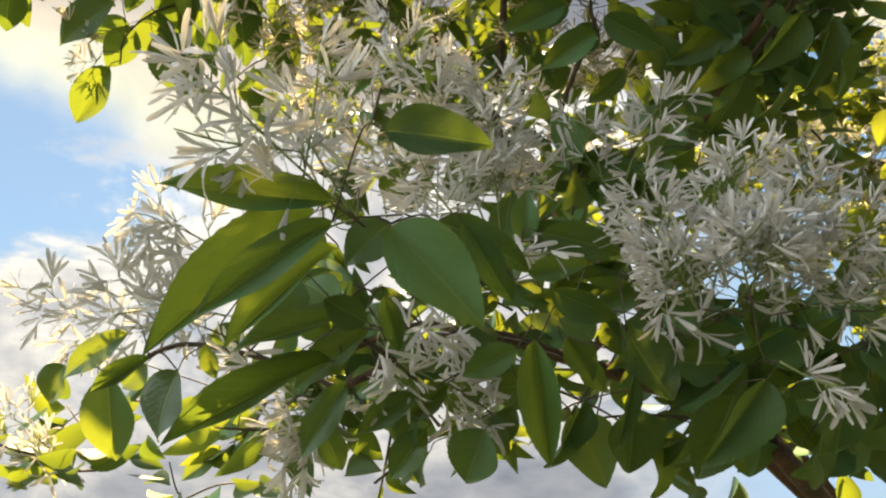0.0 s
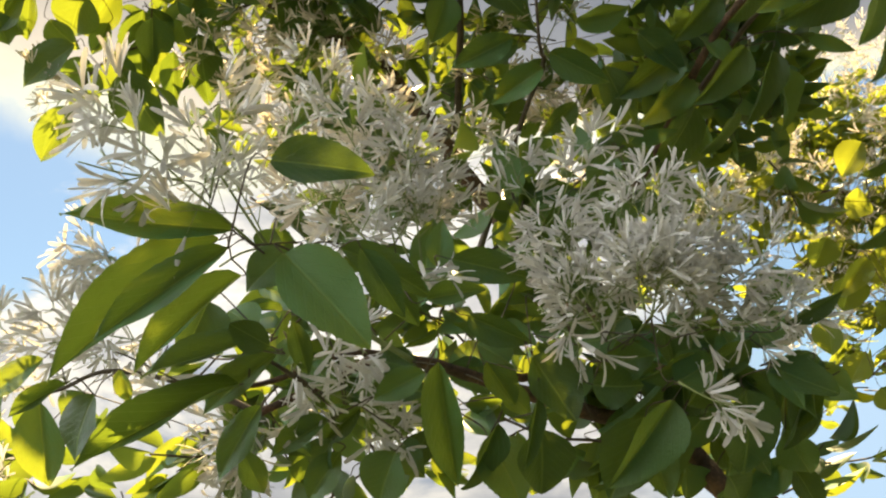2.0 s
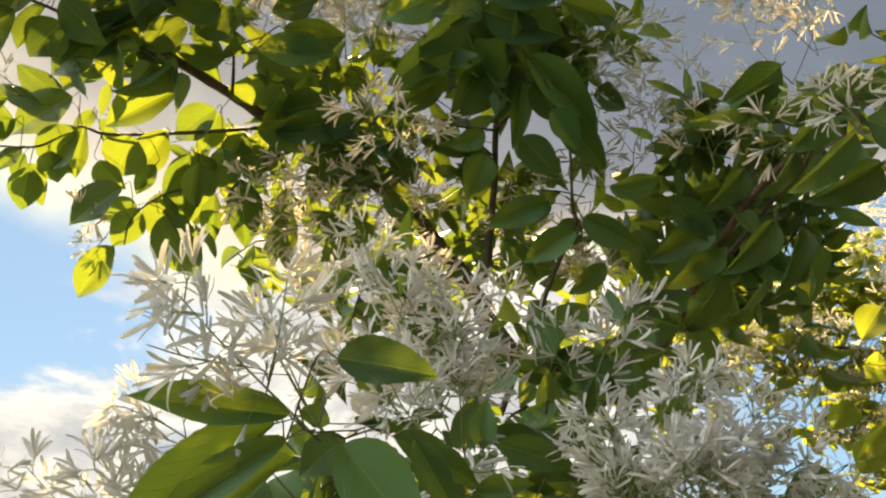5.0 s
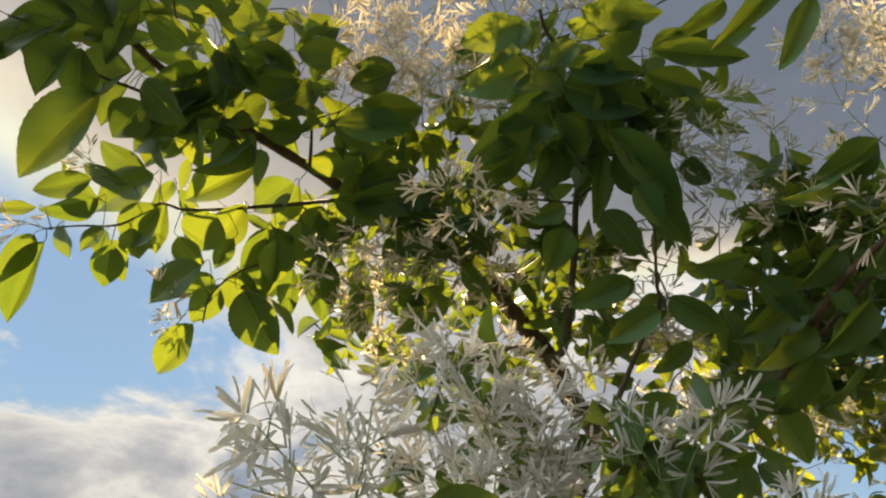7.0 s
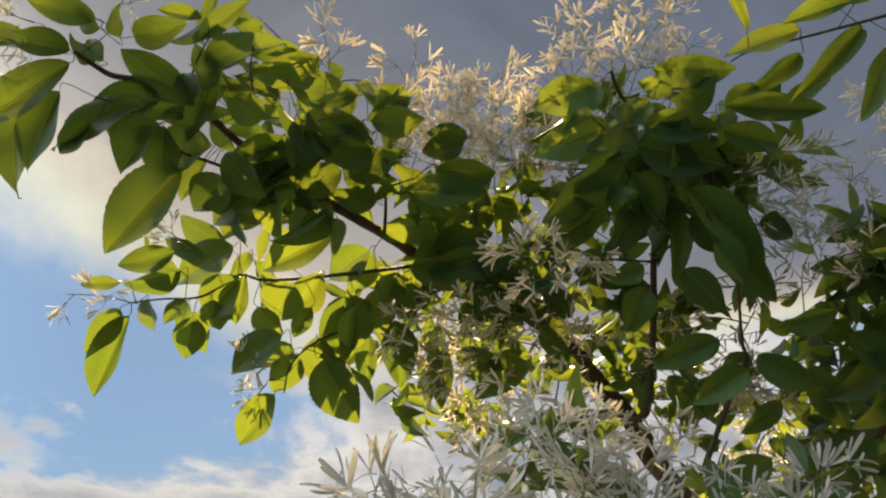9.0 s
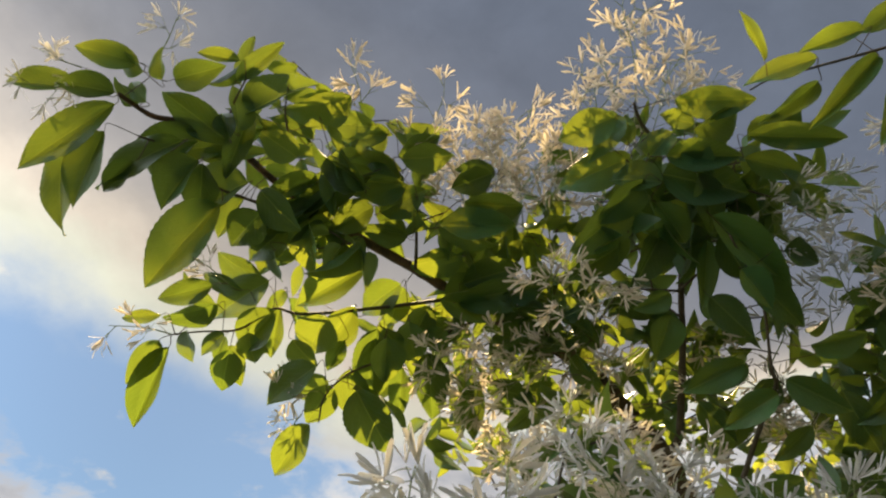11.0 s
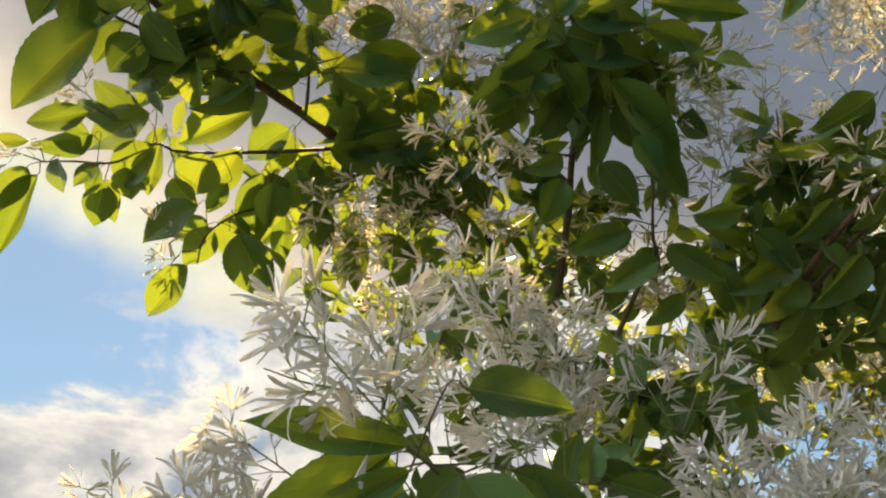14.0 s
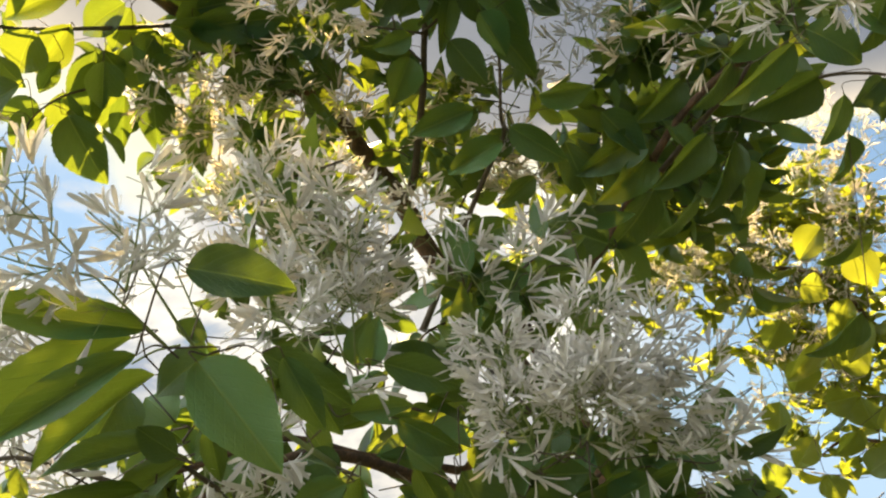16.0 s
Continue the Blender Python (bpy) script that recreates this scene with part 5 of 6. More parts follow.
panicle(-0.402, 1.133, 1.732, -0.438, 1.116, 1.755, 0.039, 19, 50, size=0.9)
panicle(-0.012, 1.028, 2.271, -0.076, 0.985, 2.327, 0.051, 30, 51, size=0.95, petal=WARM_PETAL)
panicle(-0.012, 1.021, 2.282, 0.009, 0.999, 2.315, 0.041, 16, 52, size=0.95, petal=WARM_PETAL)
panicle(-0.166, 1.179, 2.365, -0.205, 1.194, 2.330, 0.056, 16, 53, size=0.9, petal=WARM_PETAL)
panicle(-0.101, 1.232, 2.369, -0.037, 1.241, 2.364, 0.057, 20, 54, size=0.9, petal=WARM_PETAL)
panicle(-0.128, 1.143, 2.279, -0.189, 1.102, 2.328, 0.045, 10, 55, size=0.9, petal=WARM_PETAL)
panicle(-0.049, 1.167, 2.292, -0.091, 1.132, 2.341, 0.046, 10, 56, size=0.9, petal=WARM_PETAL)
panicle(0.026, 1.209, 2.262, -0.019, 1.186, 2.302, 0.046, 27, 57, size=0.9, petal=WARM_PETAL)
panicle(-0.210, 1.152, 2.279, -0.244, 1.131, 2.301, 0.038, 19, 58, size=0.9, petal=WARM_PETAL)
panicle(0.151, 1.223, 2.266, 0.197, 1.227, 2.249, 0.039, 19, 59, size=0.85, petal=WARM_PETAL)
panicle(-0.069, 1.175, 2.289, -0.157, 1.152, 2.315, 0.053, 35, 60, size=0.9, petal=WARM_PETAL)
panicle(-0.036, 1.175, 2.349, -0.092, 1.130, 2.415, 0.054, 14, 61, size=0.9, petal=WARM_PETAL)
panicle(-0.076, 1.185, 2.330, 0.004, 1.156, 2.379, 0.047, 8, 62, size=0.85, petal=WARM_PETAL)
panicle(0.169, 1.272, 2.232, 0.118, 1.245, 2.305, 0.056, 22, 63, size=0.85, petal=WARM_PETAL)
panicle(0.234, 1.301, 2.244, 0.213, 1.272, 2.317, 0.049, 30, 64, size=0.85, petal=WARM_PETAL)
panicle(-0.144, 1.176, 2.276, -0.198, 1.183, 2.249, 0.046, 27, 65, size=0.9, petal=WARM_PETAL)
panicle(-0.272, 1.037, 2.547, -0.209, 0.977, 2.624, 0.048, 27, 66, petal=WARM_PETAL)
panicle(-0.329, 0.987, 2.583, -0.331, 0.919, 2.647, 0.036, 19, 67, petal=WARM_PETAL)
panicle(-0.175, 1.152, 2.527, -0.173, 1.060, 2.633, 0.066, 54, 68, petal=WARM_PETAL)
panicle(-0.117, 1.158, 2.527, -0.114, 1.056, 2.645, 0.075, 62, 69, petal=WARM_PETAL)
panicle(-0.095, 1.194, 2.531, -0.052, 1.106, 2.639, 0.068, 54, 70, petal=WARM_PETAL)
panicle(-0.191, 1.149, 2.526, -0.217, 1.081, 2.602, 0.058, 32, 71, petal=WARM_PETAL)
panicle(0.045, 1.024, 2.564, 0.040, 0.900, 2.683, 0.086, 55, 72, petal=WARM_PETAL)
panicle(0.073, 1.153, 2.658, 0.113, 1.066, 2.743, 0.079, 40, 73, size=0.95, petal=WARM_PETAL)
panicle(-0.004, 1.169, 2.645, -0.004, 1.074, 2.744, 0.075, 34, 74, size=0.95, petal=WARM_PETAL)
panicle(0.137, 1.133, 2.643, 0.165, 1.075, 2.699, 0.061, 24, 75, size=0.95, petal=WARM_PETAL)
panicle(-0.150, 1.229, 2.562, -0.157, 1.138, 2.669, 0.079, 54, 76, size=0.9, petal=WARM_PETAL)
panicle(-0.082, 1.257, 2.566, -0.100, 1.183, 2.656, 0.080, 54, 77, size=0.9, petal=WARM_PETAL)
panicle(0.058, 1.034, 2.582, 0.123, 0.954, 2.654, 0.056, 22, 78, petal=WARM_PETAL)
panicle(0.019, 1.043, 2.574, -0.023, 0.998, 2.622, 0.048, 10, 79, petal=WARM_PETAL)
panicle(0.148, 1.032, 2.415, 0.286, 0.983, 2.434, 0.055, 35, 80, size=0.75)
panicle(0.175, 1.051, 2.401, 0.248, 1.030, 2.405, 0.045, 22, 81, size=0.75)
panicle(0.205, 1.210, 2.312, 0.236, 1.139, 2.415, 0.064, 19, 82, size=0.85)
panicle(0.291, 1.218, 2.346, 0.313, 1.157, 2.431, 0.066, 19, 83, size=0.85)
panicle(0.374, 1.275, 2.412, 0.384, 1.182, 2.541, 0.079, 22, 84, size=0.9)
panicle(0.617, 1.277, 2.633, 0.461, 1.176, 2.695, 0.060, 56, 220, size=1.15, petal=WARM_PETAL)
panicle(0.665, 1.309, 2.681, 0.539, 1.178, 2.799, 0.065, 56, 221, size=1.15, petal=WARM_PETAL)
panicle(0.696, 1.327, 2.754, 0.620, 1.240, 2.798, 0.060, 56, 222, size=1.15, petal=WARM_PETAL)
panicle(-0.528, 0.973, 2.256, -0.592, 0.939, 2.251, 0.032, 12, 85, size=0.85, petal=WARM_PETAL)
panicle(-0.475, 0.986, 2.335, -0.505, 0.958, 2.353, 0.026, 8, 86, size=0.8, petal=WARM_PETAL)
panicle(-0.376, 1.099, 2.238, -0.423, 1.085, 2.233, 0.033, 14, 87, size=0.85, petal=WARM_PETAL)
panicle(-0.397, 1.107, 2.211, -0.411, 1.112, 2.191, 0.022, 8, 88, size=0.8)
panicle(-0.596, 0.808, 2.503, -0.673, 0.763, 2.487, 0.037, 16, 89, size=0.8)
panicle(-0.620, 0.772, 2.519, -0.656, 0.740, 2.519, 0.030, 8, 90, size=0.8)
panicle(-0.542, 0.798, 2.546, -0.509, 0.767, 2.590, 0.030, 11, 91, size=0.9)
panicle(-0.166, 1.230, 2.380, -0.216, 1.231, 2.365, 0.066, 35, 92, size=0.9, petal=WARM_PETAL)
panicle(-0.105, 1.269, 2.362, -0.175, 1.312, 2.269, 0.066, 35, 93, size=0.9, petal=WARM_PETAL)
panicle(-0.040, 1.256, 2.351, -0.102, 1.240, 2.373, 0.057, 30, 94, size=0.9, petal=WARM_PETAL)
panicle(0.223, 1.261, 2.296, 0.225, 1.285, 2.249, 0.057, 30, 95, size=0.9, petal=WARM_PETAL)
panicle(-0.114, 1.274, 2.310, -0.158, 1.305, 2.239, 0.057, 27, 96, size=0.9, petal=WARM_PETAL)
panicle(0.178, 1.206, 2.328, 0.129, 1.202, 2.346, 0.048, 19, 97, size=0.8, petal=WARM_PETAL)
panicle(0.570, 1.271, 2.562, 0.476, 1.208, 2.696, 0.084, 32, 98, size=0.95)
panicle(0.530, 1.226, 2.463, 0.430, 1.240, 2.503, 0.061, 15, 99, size=0.85, petal=WARM_PETAL)
panicle(0.589, 1.216, 2.624, 0.540, 1.160, 2.719, 0.084, 40, 100, size=0.95)
panicle(0.334, 1.239, 2.401, 0.301, 1.183, 2.492, 0.068, 35, 101, size=0.85)
panicle(0.372, 1.106, 2.305, 0.351, 1.078, 2.356, 0.061, 19, 102, size=0.9, petal=WARM_PETAL)
panicle(0.415, 0.953, 2.227, 0.367, 0.944, 2.268, 0.040, 10, 103, petal=WARM_PETAL)
panicle(0.463, 0.895, 2.222, 0.418, 0.887, 2.262, 0.039, 22, 104)
panicle(0.460, 0.868, 2.261, 0.506, 0.859, 2.238, 0.039, 19, 105)
panicle(0.213, 1.245, 2.231, 0.214, 1.226, 2.266, 0.040, 19, 106, size=0.8)
panicle(0.243, 1.255, 2.200, 0.236, 1.242, 2.229, 0.040, 16, 107, size=0.8)

# crown leaves between and behind
foliage, shoots = Mass(), Mass()
leaf_fill(foliage, shoots, (-0.148, 1.311, 2.424), (0.162, 0.140, 0.092), 24, 0.058, 108)
leaf_fill(foliage, shoots, (0.136, 1.393, 2.334), (0.182, 0.140, 0.111), 60, 0.058, 109)
leaf_fill(foliage, shoots, (0.148, 1.125, 2.022), (0.061, 0.120, 0.067), 60, 0.06, 110)
leaf_fill(foliage, shoots, (0.343, 1.378, 2.252), (0.079, 0.120, 0.083), 44, 0.06, 111)
leaf_fill(foliage, shoots, (-0.396, 1.029, 2.574), (0.123, 0.100, 0.066), 24, 0.055, 112)
leaf_fill(foliage, shoots, (-0.200, 1.157, 2.481), (0.107, 0.080, 0.057), 14, 0.055, 113)
leaf_fill(foliage, shoots, (0.092, 1.084, 2.490), (0.122, 0.050, 0.094), 117, 0.066, 114)
leaf_fill(foliage, shoots, (-0.094, 1.444, 2.309), (0.127, 0.120, 0.100), 62, 0.055, 115)
leaf_fill(foliage, shoots, (0.472, 1.210, 2.389), (0.119, 0.100, 0.107), 130, 0.062, 116)
leaf_fill(foliage, shoots, (0.411, 1.344, 2.341), (0.110, 0.100, 0.078), 87, 0.06, 117)
leaf_fill(foliage, shoots, (0.150, 1.053, 1.805), (0.158, 0.080, 0.043), 60, 0.06, 118)
leaf_fill(foliage, shoots, (-0.073, 1.045, 1.761), (0.067, 0.080, 0.067), 50, 0.055, 119)
leaf_fill(foliage, shoots, (-0.423, 1.175, 1.762), (0.071, 0.100, 0.054), 36, 0.055, 120)
leaf_fill(foliage, shoots, (0.359, 1.239, 1.738), (0.147, 0.080, 0.063), 50, 0.06, 121)
leaf_fill(foliage, shoots, (-0.324, 1.264, 1.722), (0.056, 0.050, 0.021), 12, 0.055, 122)
leaf_fill(foliage, shoots, (-0.140, 0.980, 1.969), (0.056, 0.050, 0.039), 14, 0.05, 123)
leaf_fill(foliage, shoots, (-0.385, 1.095, 2.466), (0.135, 0.080, 0.074), 20, 0.055, 124)
leaf_fill(foliage, shoots, (0.177, 1.411, 2.726), (0.143, 0.120, 0.108), 14, 0.065, 125)
leaf_fill(foliage, shoots, (-0.004, 0.920, 2.013), (0.072, 0.030, 0.047), 24, 0.055, 127)
leaf_fill(foliage, shoots, (0.443, 1.355, 2.271), (0.144, 0.060, 0.115), 130, 0.062, 128)
leaf_fill(foliage, shoots, (0.03, 0.90, 2.03), (0.07, 0.04, 0.07), 24, 0.055, 991)
leaf_fill(foliage, shoots, (0.453, 1.442, 2.412), (0.103, 0.120, 0.122), 87, 0.062, 129)
leaf_fill(foliage, shoots, (0.221, 1.444, 2.151), (0.088, 0.150, 0.075), 30, 0.055, 130)
leaf_fill(foliage, shoots, (0.181, 1.415, 1.885), (0.213, 0.100, 0.063), 40, 0.06, 131)
leaf_fill(foliage, shoots, (0.573, 1.492, 2.505), (0.179, 0.120, 0.118), 116, 0.065, 132)
leaf_fill(foliage, shoots, (-0.089, 0.987, 1.795), (0.137, 0.070, 0.063), 80, 0.058, 133)
leaf_fill(foliage, shoots, (0.008, 1.001, 1.867), (0.126, 0.060, 0.075), 55, 0.058, 134)
leaf_fill(foliage, shoots, (0.221, 0.928, 1.826), (0.086, 0.060, 0.054), 70, 0.058, 135)

# the rest of the crown, beyond the trunk and out of sight
wood("limb", [(0.62, 1.42, 1.5), (1.14, 1.58, 2.06), (1.65, 1.75, 2.45)], 0.032, 0.008)
leaf_fill(foliage, shoots, (1.65, 1.75, 2.45), (0.45, 0.5, 0.4), 480, 0.065, 136)
panicle(1.598, 2.004, 2.532, 1.640, 1.975, 2.432, 0.05, 30, 137)
panicle(1.484, 1.447, 2.691, 1.471, 1.455, 2.591, 0.05, 30, 138)
panicle(1.475, 1.466, 2.482, 1.481, 1.496, 2.382, 0.05, 30, 139)
panicle(1.829, 1.909, 2.669, 1.832, 1.859, 2.569, 0.05, 30, 140)
panicle(1.603, 1.724, 2.276, 1.572, 1.692, 2.176, 0.05, 30, 141)
wood("limb", [(0.62, 1.42, 1.5), (1.08, 1.21, 2.21), (1.55, 1.0, 2.75)], 0.032, 0.008)
leaf_fill(foliage, shoots, (1.55, 1.0, 2.75), (0.42, 0.4, 0.38), 420, 0.065, 142)
panicle(1.779, 1.223, 2.734, 1.758, 1.181, 2.634, 0.05, 30, 143)
panicle(1.708, 1.111, 2.810, 1.705, 1.123, 2.710, 0.05, 30, 144)
panicle(1.611, 1.229, 2.937, 1.582, 1.244, 2.837, 0.05, 30, 145)
panicle(1.517, 1.001, 2.999, 1.537, 0.971, 2.899, 0.05, 30, 146)
panicle(1.570, 1.217, 2.576, 1.560, 1.170, 2.476, 0.05, 30, 147)
wood("limb", [(0.62, 1.42, 1.5), (1.28, 1.36, 1.93), (1.95, 1.3, 2.2)], 0.032, 0.008)
leaf_fill(foliage, shoots, (1.95, 1.3, 2.2), (0.45, 0.45, 0.4), 380, 0.065, 148)
panicle(1.672, 1.103, 2.408, 1.661, 1.130, 2.308, 0.05, 30, 149)
panicle(1.707, 1.227, 2.025, 1.670, 1.267, 1.925, 0.05, 30, 150)
panicle(1.728, 1.590, 2.073, 1.730, 1.561, 1.973, 0.05, 30, 151)
panicle(2.068, 1.513, 2.069, 2.027, 1.487, 1.969, 0.05, 30, 152)
panicle(1.901, 1.497, 2.381, 1.941, 1.503, 2.281, 0.05, 30, 153)
wood("limb", [(0.62, 1.42, 1.5), (0.99, 0.98, 2.00), (1.35, 0.55, 2.35)], 0.032, 0.008)
leaf_fill(foliage, shoots, (1.35, 0.55, 2.35), (0.4, 0.35, 0.35), 300, 0.065, 154)
panicle(1.532, 0.665, 2.464, 1.503, 0.673, 2.364, 0.05, 30, 155)
panicle(1.471, 0.730, 2.128, 1.503, 0.777, 2.028, 0.05, 30, 156)
panicle(1.160, 0.615, 2.452, 1.154, 0.647, 2.352, 0.05, 30, 157)
panicle(1.421, 0.394, 2.372, 1.442, 0.439, 2.272, 0.05, 30, 158)
panicle(1.486, 0.648, 2.334, 1.519, 0.688, 2.234, 0.05, 30, 159)
# high limbs out of sight, added to carry the shading leaves
wood("limb", [(0.62, 1.42, 1.5), (1.25, 1.75, 2.3), (1.75, 2.05, 3.3), (1.75, 2.7, 5.0), (0.6, 3.1, 6.3), (-0.3, 3.3, 6.5), (-1.1, 3.2, 6.55)], 0.035, 0.006)
wood("limb", [(1.75, 2.7, 5.0), (1.2, 4.0, 7.3), (0.3, 5.1, 8.9), (-0.9, 5.3, 9.1)], 0.022, 0.006)
leaf_fill(foliage, shoots, (2.1, 2.3, 3.6), (0.45, 0.4, 0.5), 340, 0.07, 224)
leaf_fill(foliage, shoots, (2.15, 2.8, 4.7), (0.45, 0.45, 0.5), 340, 0.07, 225)
leaf_fill(foliage, shoots, (2.1, 3.3, 5.9), (0.5, 0.45, 0.5), 340, 0.07, 226)
leaf_fill(foliage, shoots, (1.35, 3.3, 6.6), (0.55, 0.4, 0.4), 340, 0.07, 227)
leaf_fill(foliage, shoots, (1.35, 4.4, 8.0), (0.45, 0.4, 0.45), 340, 0.07, 228)
leaf_fill(foliage, shoots, (2.3, 1.6, 3.2), (0.4, 0.4, 0.4), 340, 0.07, 229)
leaf_fill(foliage, shoots, (0.5, 5.0, 9.3), (0.5, 0.4, 0.35), 340, 0.07, 230)
leaf_fill(foliage, shoots, (0.5, 3.1, 6.75), (0.45, 0.3, 0.25), 340, 0.07, 231)
# unseen leaf masses added towards the sun, to shade the branches below
leaf_fill(foliage, shoots, (-0.48, 3.36, 6.20), (0.13, 0.16, 0.10), 330, 0.065, 223)
leaf_fill(foliage, shoots, (-0.27, 3.37, 6.18), (0.30, 0.20, 0.12), 940, 0.065, 209)
leaf_fill(foliage, shoots, (-0.55, 5.40, 9.05), (0.34, 0.13, 0.12), 330, 0.065, 214)
leaf_fill(foliage, shoots, (-0.66, 3.30, 6.20), (0.22, 0.10, 0.10), 70, 0.065, 212)
leaf_fill(foliage, shoots, (-0.10, 3.09, 6.22), (0.24, 0.10, 0.10), 380, 0.065, 213)
leaf_fill(foliage, shoots, (-0.85, 3.21, 6.38), (0.38, 0.20, 0.14), 200, 0.065, 211)
leaf_fill(foliage, shoots, (-0.40, 5.37, 9.00), (0.38, 0.13, 0.12), 800, 0.065, 210)
# crown leaves in sight again, behind the limbs
leaf_fill(foliage, shoots, (-0.241, 1.290, 2.357), (0.085, 0.060, 0.081), 40, 0.055, 160)
leaf_fill(foliage, shoots, (0.118, 1.203, 2.594), (0.132, 0.100, 0.105), 102, 0.06, 161)
leaf_fill(foliage, shoots, (0.581, 1.033, 2.388), (0.076, 0.050, 0.064), 36, 0.065, 162)
leaf_fill(foliage, shoots, (0.214, 1.263, 2.400), (0.098, 0.060, 0.060), 24, 0.052, 167)
leaf_fill(foliage, shoots, (-0.115, 1.187, 2.554), (0.090, 0.050, 0.073), 14, 0.052, 168)
leaf_fill(foliage, shoots, (-0.081, 1.240, 2.436), (0.100, 0.050, 0.055), 44, 0.052, 215)
leaf_fill(foliage, shoots, (0.021, 1.259, 2.366), (0.100, 0.060, 0.060), 52, 0.052, 216)
leaf_fill(foliage, shoots, (-0.036, 1.270, 2.544), (0.070, 0.050, 0.050), 36, 0.05, 217)
leaf_fill(foliage, shoots, (0.089, 1.336, 2.311), (0.070, 0.050, 0.050), 40, 0.052, 219)
# one more unseen mass up high, shading the upper limb's left leaves
leaf_fill(foliage, shoots, (-1.17, 3.19, 6.30), (0.14, 0.14, 0.10), 300, 0.065, 218)
foliage.make("foliage", LEAF_MASS, "dense green leaves of the crown, some lit yellow from behind, the highest added for shade")
shoots.make("leafy_shoot", TWIG, "thin leafy shoots")
join_stalks()

# ---- the second tree, farther off ----
tree, FOOT = plant("second flowering fringe tree with sunlit yellow-green leaves, farther off", 2.35, 2.95)
tree.location = FOOT
limb_points.clear(), leaf_feet.clear()
foliage, shoots = Mass(), Mass()
LEAVES = [me.copy() for me in LEAVES]          # the same shapes, with golden light put into a yellower green
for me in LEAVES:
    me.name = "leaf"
    me.materials[0] = SUNLIT_LEAF
wood("trunk", [(2.35, 2.95, -0.05), (2.33, 2.93, 0.6), (2.25, 2.85, 1.15), (2.15, 2.75, 1.55)], 0.09, 0.06, gnarl=0.18, sides=16, label="grey-brown rough trunk")
wood("limb", [(2.150, 2.750, 1.550), (1.225, 1.891, 2.094), (1.094, 1.912, 2.160), (0.998, 1.894, 2.251), (0.905, 1.866, 2.338), (0.790, 1.869, 2.358), (0.652, 1.881, 2.357)], 0.012, 0.003)
wood("limb", [(2.150, 2.750, 1.550), (1.334, 1.864, 2.337), (1.146, 1.897, 2.427), (1.008, 1.897, 2.478), (0.884, 1.886, 2.512), (0.760, 1.891, 2.500)], 0.01, 0.003)
wood("limb", [(2.150, 2.750, 1.550), (1.214, 1.923, 1.977), (1.069, 1.931, 2.004), (0.932, 1.926, 2.028), (0.844, 1.904, 1.982)], 0.008, 0.002)
panicle(0.660, 1.796, 2.374, 0.681, 1.742, 2.472, 0.094, 49, 169, size=0.95)
panicle(0.807, 1.836, 2.412, 0.840, 1.775, 2.510, 0.098, 49, 170, size=0.95)
panicle(0.896, 1.788, 2.426, 0.897, 1.738, 2.527, 0.098, 49, 171, size=0.95, petal=WARM_PETAL)
panicle(0.696, 1.825, 2.264, 0.690, 1.786, 2.369, 0.094, 49, 172, size=0.95)
panicle(0.894, 1.926, 2.385, 0.937, 1.861, 2.485, 0.103, 49, 173, size=0.95)
panicle(0.897, 1.718, 2.309, 0.916, 1.666, 2.403, 0.094, 49, 174, size=0.95, petal=WARM_PETAL)
panicle(0.945, 1.734, 2.486, 0.934, 1.684, 2.586, 0.098, 49, 175, size=0.95)
panicle(0.868, 1.878, 2.230, 0.903, 1.825, 2.330, 0.098, 49, 176, size=0.95)
panicle(0.740, 1.838, 2.174, 0.728, 1.807, 2.280, 0.094, 49, 177, size=0.95, petal=WARM_PETAL)
panicle(0.847, 1.868, 2.559, 0.852, 1.808, 2.663, 0.103, 49, 178, size=0.95)
panicle(0.360, 1.761, 2.251, 0.395, 1.724, 2.327, 0.081, 45, 179, size=0.9)
panicle(0.455, 1.772, 2.310, 0.444, 1.740, 2.392, 0.083, 45, 180, size=0.9, petal=WARM_PETAL)
panicle(0.551, 1.794, 2.328, 0.593, 1.749, 2.403, 0.086, 45, 181, size=0.9)
panicle(0.624, 1.851, 2.264, 0.621, 1.820, 2.348, 0.088, 45, 182, size=0.9)
panicle(0.733, 1.888, 2.361, 0.727, 1.853, 2.448, 0.092, 45, 183, size=0.9, petal=WARM_PETAL)
panicle(0.755, 1.801, 2.265, 0.764, 1.766, 2.346, 0.088, 45, 184, size=0.9)
panicle(0.872, 1.850, 2.305, 0.913, 1.800, 2.381, 0.092, 45, 185, size=0.9)
panicle(0.852, 1.794, 2.157, 0.822, 1.780, 2.244, 0.088, 45, 186, size=0.9, petal=WARM_PETAL)
panicle(0.781, 1.846, 2.086, 0.786, 1.821, 2.167, 0.088, 45, 187, size=0.9)
panicle(0.868, 1.820, 2.033, 0.848, 1.808, 2.117, 0.088, 45, 188, size=0.9)
panicle(0.743, 1.881, 1.997, 0.752, 1.859, 2.079, 0.088, 45, 189, size=0.9, petal=WARM_PETAL)
panicle(0.513, 1.789, 2.222, 0.540, 1.753, 2.300, 0.083, 45, 190, size=0.9)
leaf_fill(foliage, shoots, (0.457, 1.807, 2.360), (0.148, 0.050, 0.114), 70, 0.055, 191, single=True)
panicle(0.318, 1.863, 2.331, 0.319, 1.833, 2.412, 0.080, 42, 192, size=0.9, petal=WARM_PETAL)
panicle(0.377, 1.872, 2.267, 0.346, 1.851, 2.350, 0.080, 42, 193, size=0.9)
panicle(0.452, 1.834, 2.333, 0.467, 1.800, 2.412, 0.080, 42, 194, size=0.9)
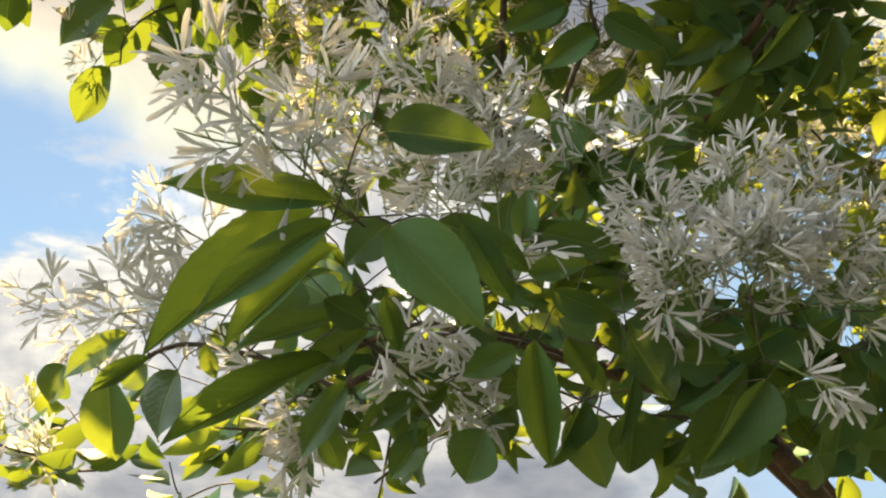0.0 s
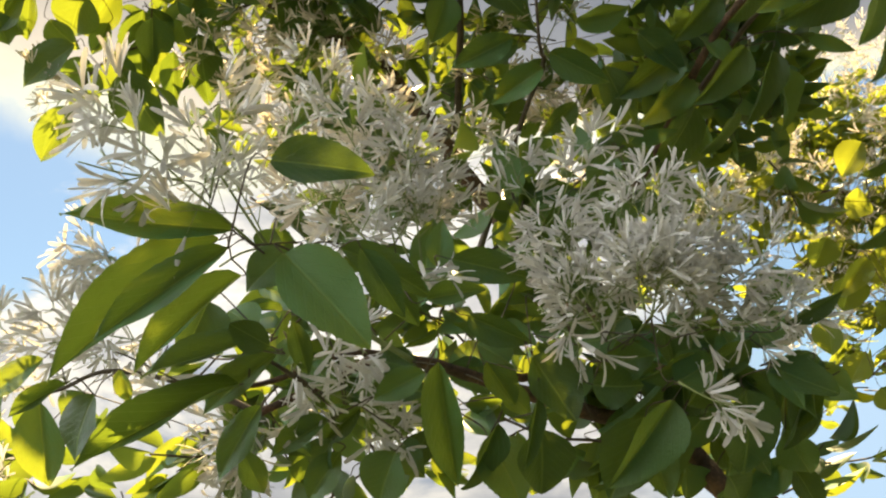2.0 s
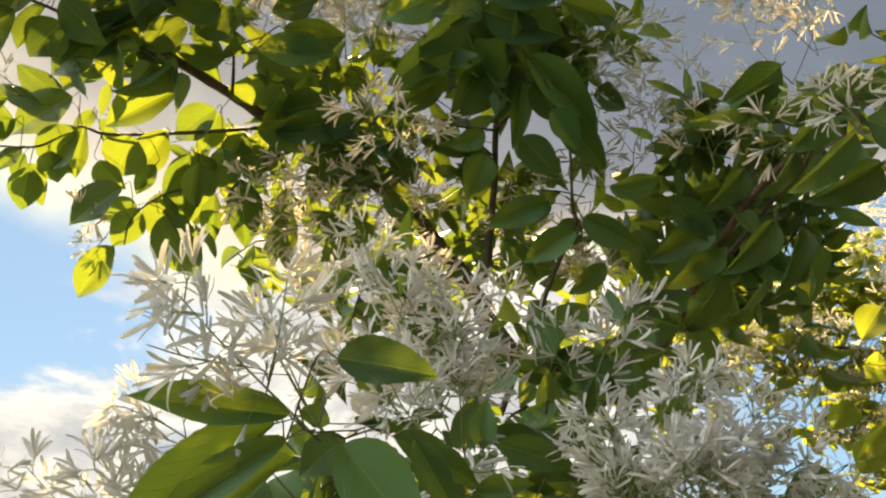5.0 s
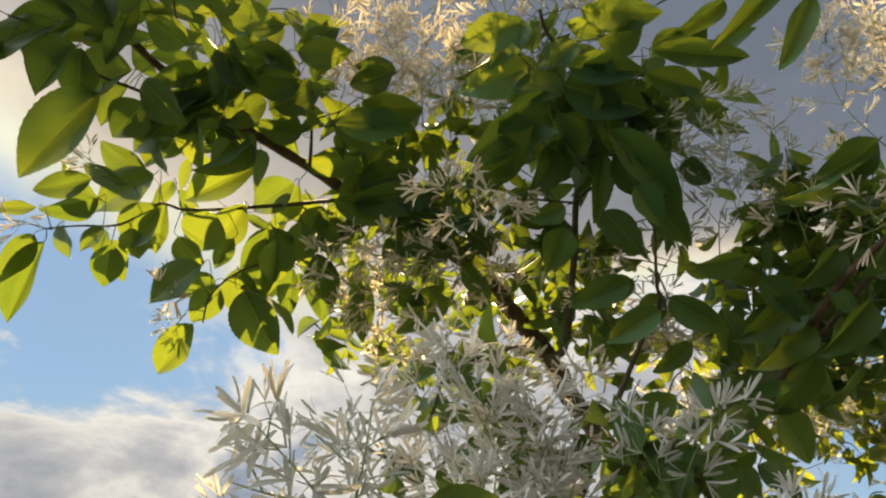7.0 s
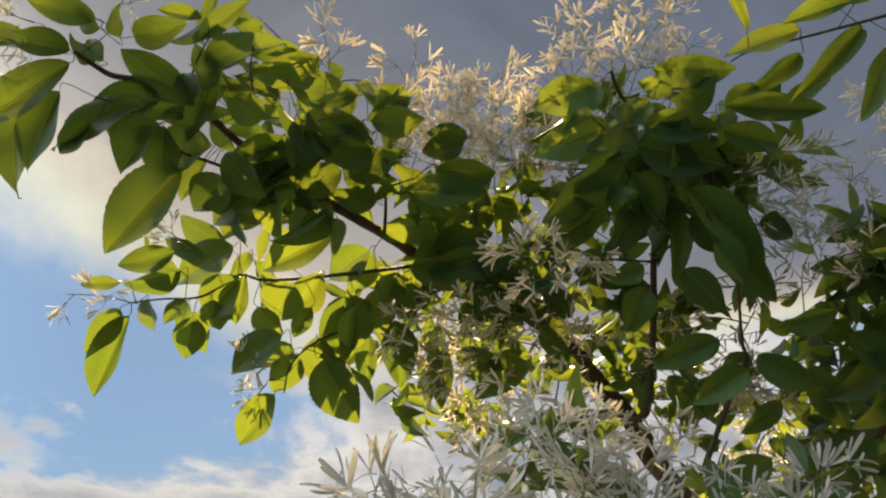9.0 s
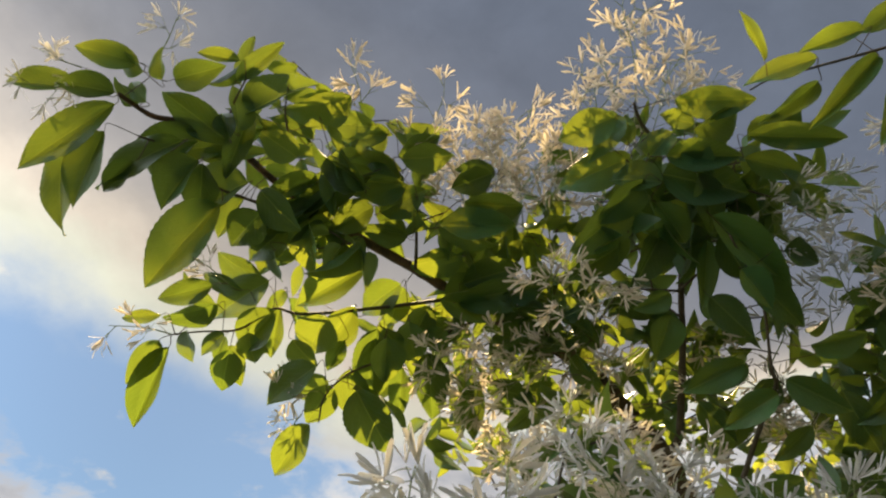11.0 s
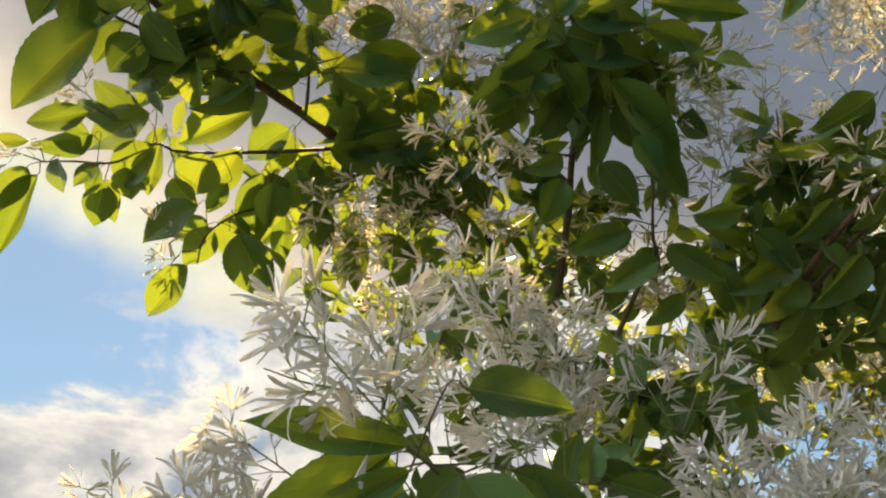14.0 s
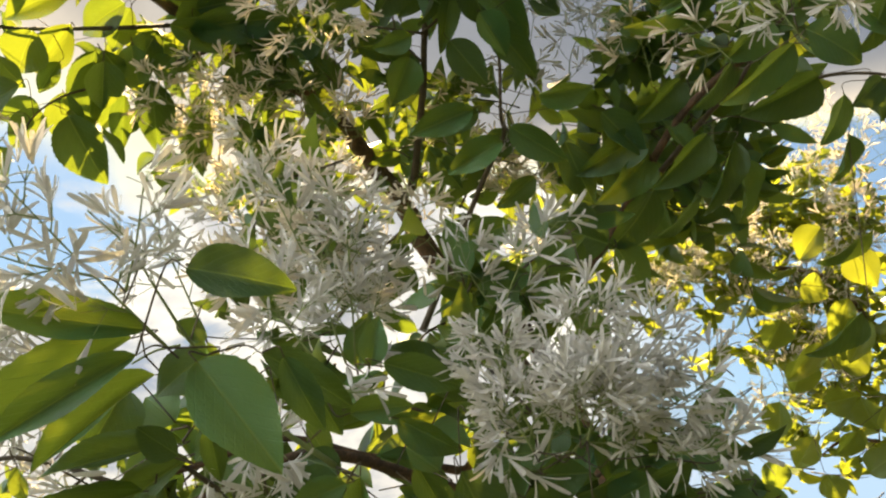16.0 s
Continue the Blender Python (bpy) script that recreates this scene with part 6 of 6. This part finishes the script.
panicle(0.515, 1.847, 2.239, 0.505, 1.825, 2.319, 0.080, 42, 195, size=0.9, petal=WARM_PETAL)
panicle(0.601, 1.817, 2.252, 0.575, 1.799, 2.333, 0.080, 42, 196, size=0.9)
panicle(0.659, 1.779, 2.305, 0.651, 1.754, 2.382, 0.080, 42, 197, size=0.9)
leaf(0.739, 1.566, 2.107, 0.688, 1.591, 2.047, 0.038, 14, 1)
leaf(0.790, 1.553, 2.181, 0.773, 1.604, 2.114, 0.042, 20, 7)
leaf(0.805, 1.522, 2.129, 0.769, 1.546, 2.069, 0.042, 49, 7)
leaf(0.797, 1.616, 1.976, 0.769, 1.640, 1.936, 0.043, -0, 1)
leaf(0.733, 1.485, 2.276, 0.700, 1.523, 2.233, 0.053, 44, 1)
leaf(0.792, 1.508, 2.244, 0.814, 1.505, 2.182, 0.059, 29, 5)
leaf(0.684, 1.576, 2.152, 0.670, 1.614, 2.105, 0.055, 5, 1)
leaf(0.715, 1.553, 2.204, 0.760, 1.555, 2.183, 0.054, -34, 7)
leaf(0.754, 1.663, 2.114, 0.734, 1.696, 2.061, 0.066, -4, 4)
leaf(0.776, 1.665, 2.034, 0.816, 1.633, 2.035, 0.052, -9, 1)
leaf(0.705, 1.681, 2.040, 0.704, 1.710, 1.982, 0.055, 46, 3)
leaf(0.760, 1.668, 1.916, 0.781, 1.669, 1.873, 0.046, 21, 1)
leaf(0.826, 1.642, 2.038, 0.836, 1.646, 1.981, 0.066, 55, 6)
leaf(0.750, 1.674, 1.979, 0.723, 1.701, 1.928, 0.048, 26, 2)
leaf(0.838, 1.581, 2.013, 0.860, 1.591, 1.959, 0.063, -8, 0)
leaf(0.783, 1.599, 2.075, 0.814, 1.554, 2.100, 0.053, -20, 3)
leaf(0.819, 1.641, 1.915, 0.843, 1.600, 1.943, 0.054, -70, 6)
leaf(0.698, 1.707, 1.948, 0.691, 1.733, 1.896, 0.047, 15, 7)
leaf(0.774, 1.640, 2.137, 0.805, 1.660, 2.092, 0.051, 1, 4)
leaf_fill(foliage, shoots, (0.794, 1.855, 2.434), (0.323, 0.020, 0.186), 221, 0.055, 198, single=True)
leaf_fill(foliage, shoots, (0.892, 1.903, 2.190), (0.186, 0.020, 0.298), 195, 0.055, 199, single=True)
leaf_fill(foliage, shoots, (0.945, 1.973, 2.067), (0.130, 0.020, 0.168), 80, 0.052, 200, single=True)
leaf_fill(foliage, shoots, (0.932, 1.881, 2.387), (0.197, 0.020, 0.118), 30, 0.055, 201, single=True)
leaf_fill(foliage, shoots, (0.824, 1.861, 2.391), (0.285, 0.020, 0.192), 108, 0.056, 202)
leaf_fill(foliage, shoots, (0.526, 1.914, 2.361), (0.300, 0.020, 0.168), 180, 0.052, 203)
leaf_fill(foliage, shoots, (0.873, 1.907, 2.204), (0.211, 0.020, 0.285), 96, 0.054, 204)
leaf_fill(foliage, shoots, (0.989, 1.946, 2.083), (0.174, 0.020, 0.217), 50, 0.054, 205)
wood("limb", [(2.15, 2.75, 1.55), (2.42, 2.67, 2.10), (2.7, 2.6, 2.5)], 0.034, 0.008)
leaf_fill(foliage, shoots, (2.7, 2.6, 2.5), (0.5, 0.5, 0.45), 520, 0.065, 206)
wood("limb", [(2.15, 2.75, 1.55), (2.45, 3.08, 2.00), (2.75, 3.4, 2.3)], 0.034, 0.008)
leaf_fill(foliage, shoots, (2.75, 3.4, 2.3), (0.5, 0.45, 0.45), 480, 0.065, 207)
wood("limb", [(2.15, 2.75, 1.55), (2.17, 3.17, 2.31), (2.2, 3.6, 2.9)], 0.034, 0.008)
leaf_fill(foliage, shoots, (2.2, 3.6, 2.9), (0.5, 0.45, 0.4), 420, 0.065, 208)
wood("limb", [(2.15, 2.75, 1.55), (2.5, 2.9, 2.5), (2.75, 3.0, 3.4), (2.8, 3.0, 4.1)], 0.036, 0.006)
leaf_fill(foliage, shoots, (2.9, 3.3, 3.5), (0.5, 0.5, 0.4), 340, 0.07, 232)
leaf_fill(foliage, shoots, (3.1, 2.6, 3.2), (0.5, 0.5, 0.45), 340, 0.07, 233)
leaf_fill(foliage, shoots, (2.6, 2.5, 3.3), (0.4, 0.4, 0.4), 340, 0.07, 234)
leaf_fill(foliage, shoots, (3.2, 3.3, 2.9), (0.45, 0.45, 0.45), 340, 0.07, 235)
leaf_fill(foliage, shoots, (2.95, 3.9, 3.1), (0.5, 0.4, 0.4), 340, 0.07, 236)
leaf_fill(foliage, shoots, (2.8, 3.0, 4.0), (0.5, 0.5, 0.35), 340, 0.07, 237)

foliage.make("foliage", SUNLIT_MASS, "yellow-green leaves of the crown, lit from behind, golden light in their colour")
shoots.make("leafy_shoot", TWIG, "thin leafy shoots")
join_stalks()
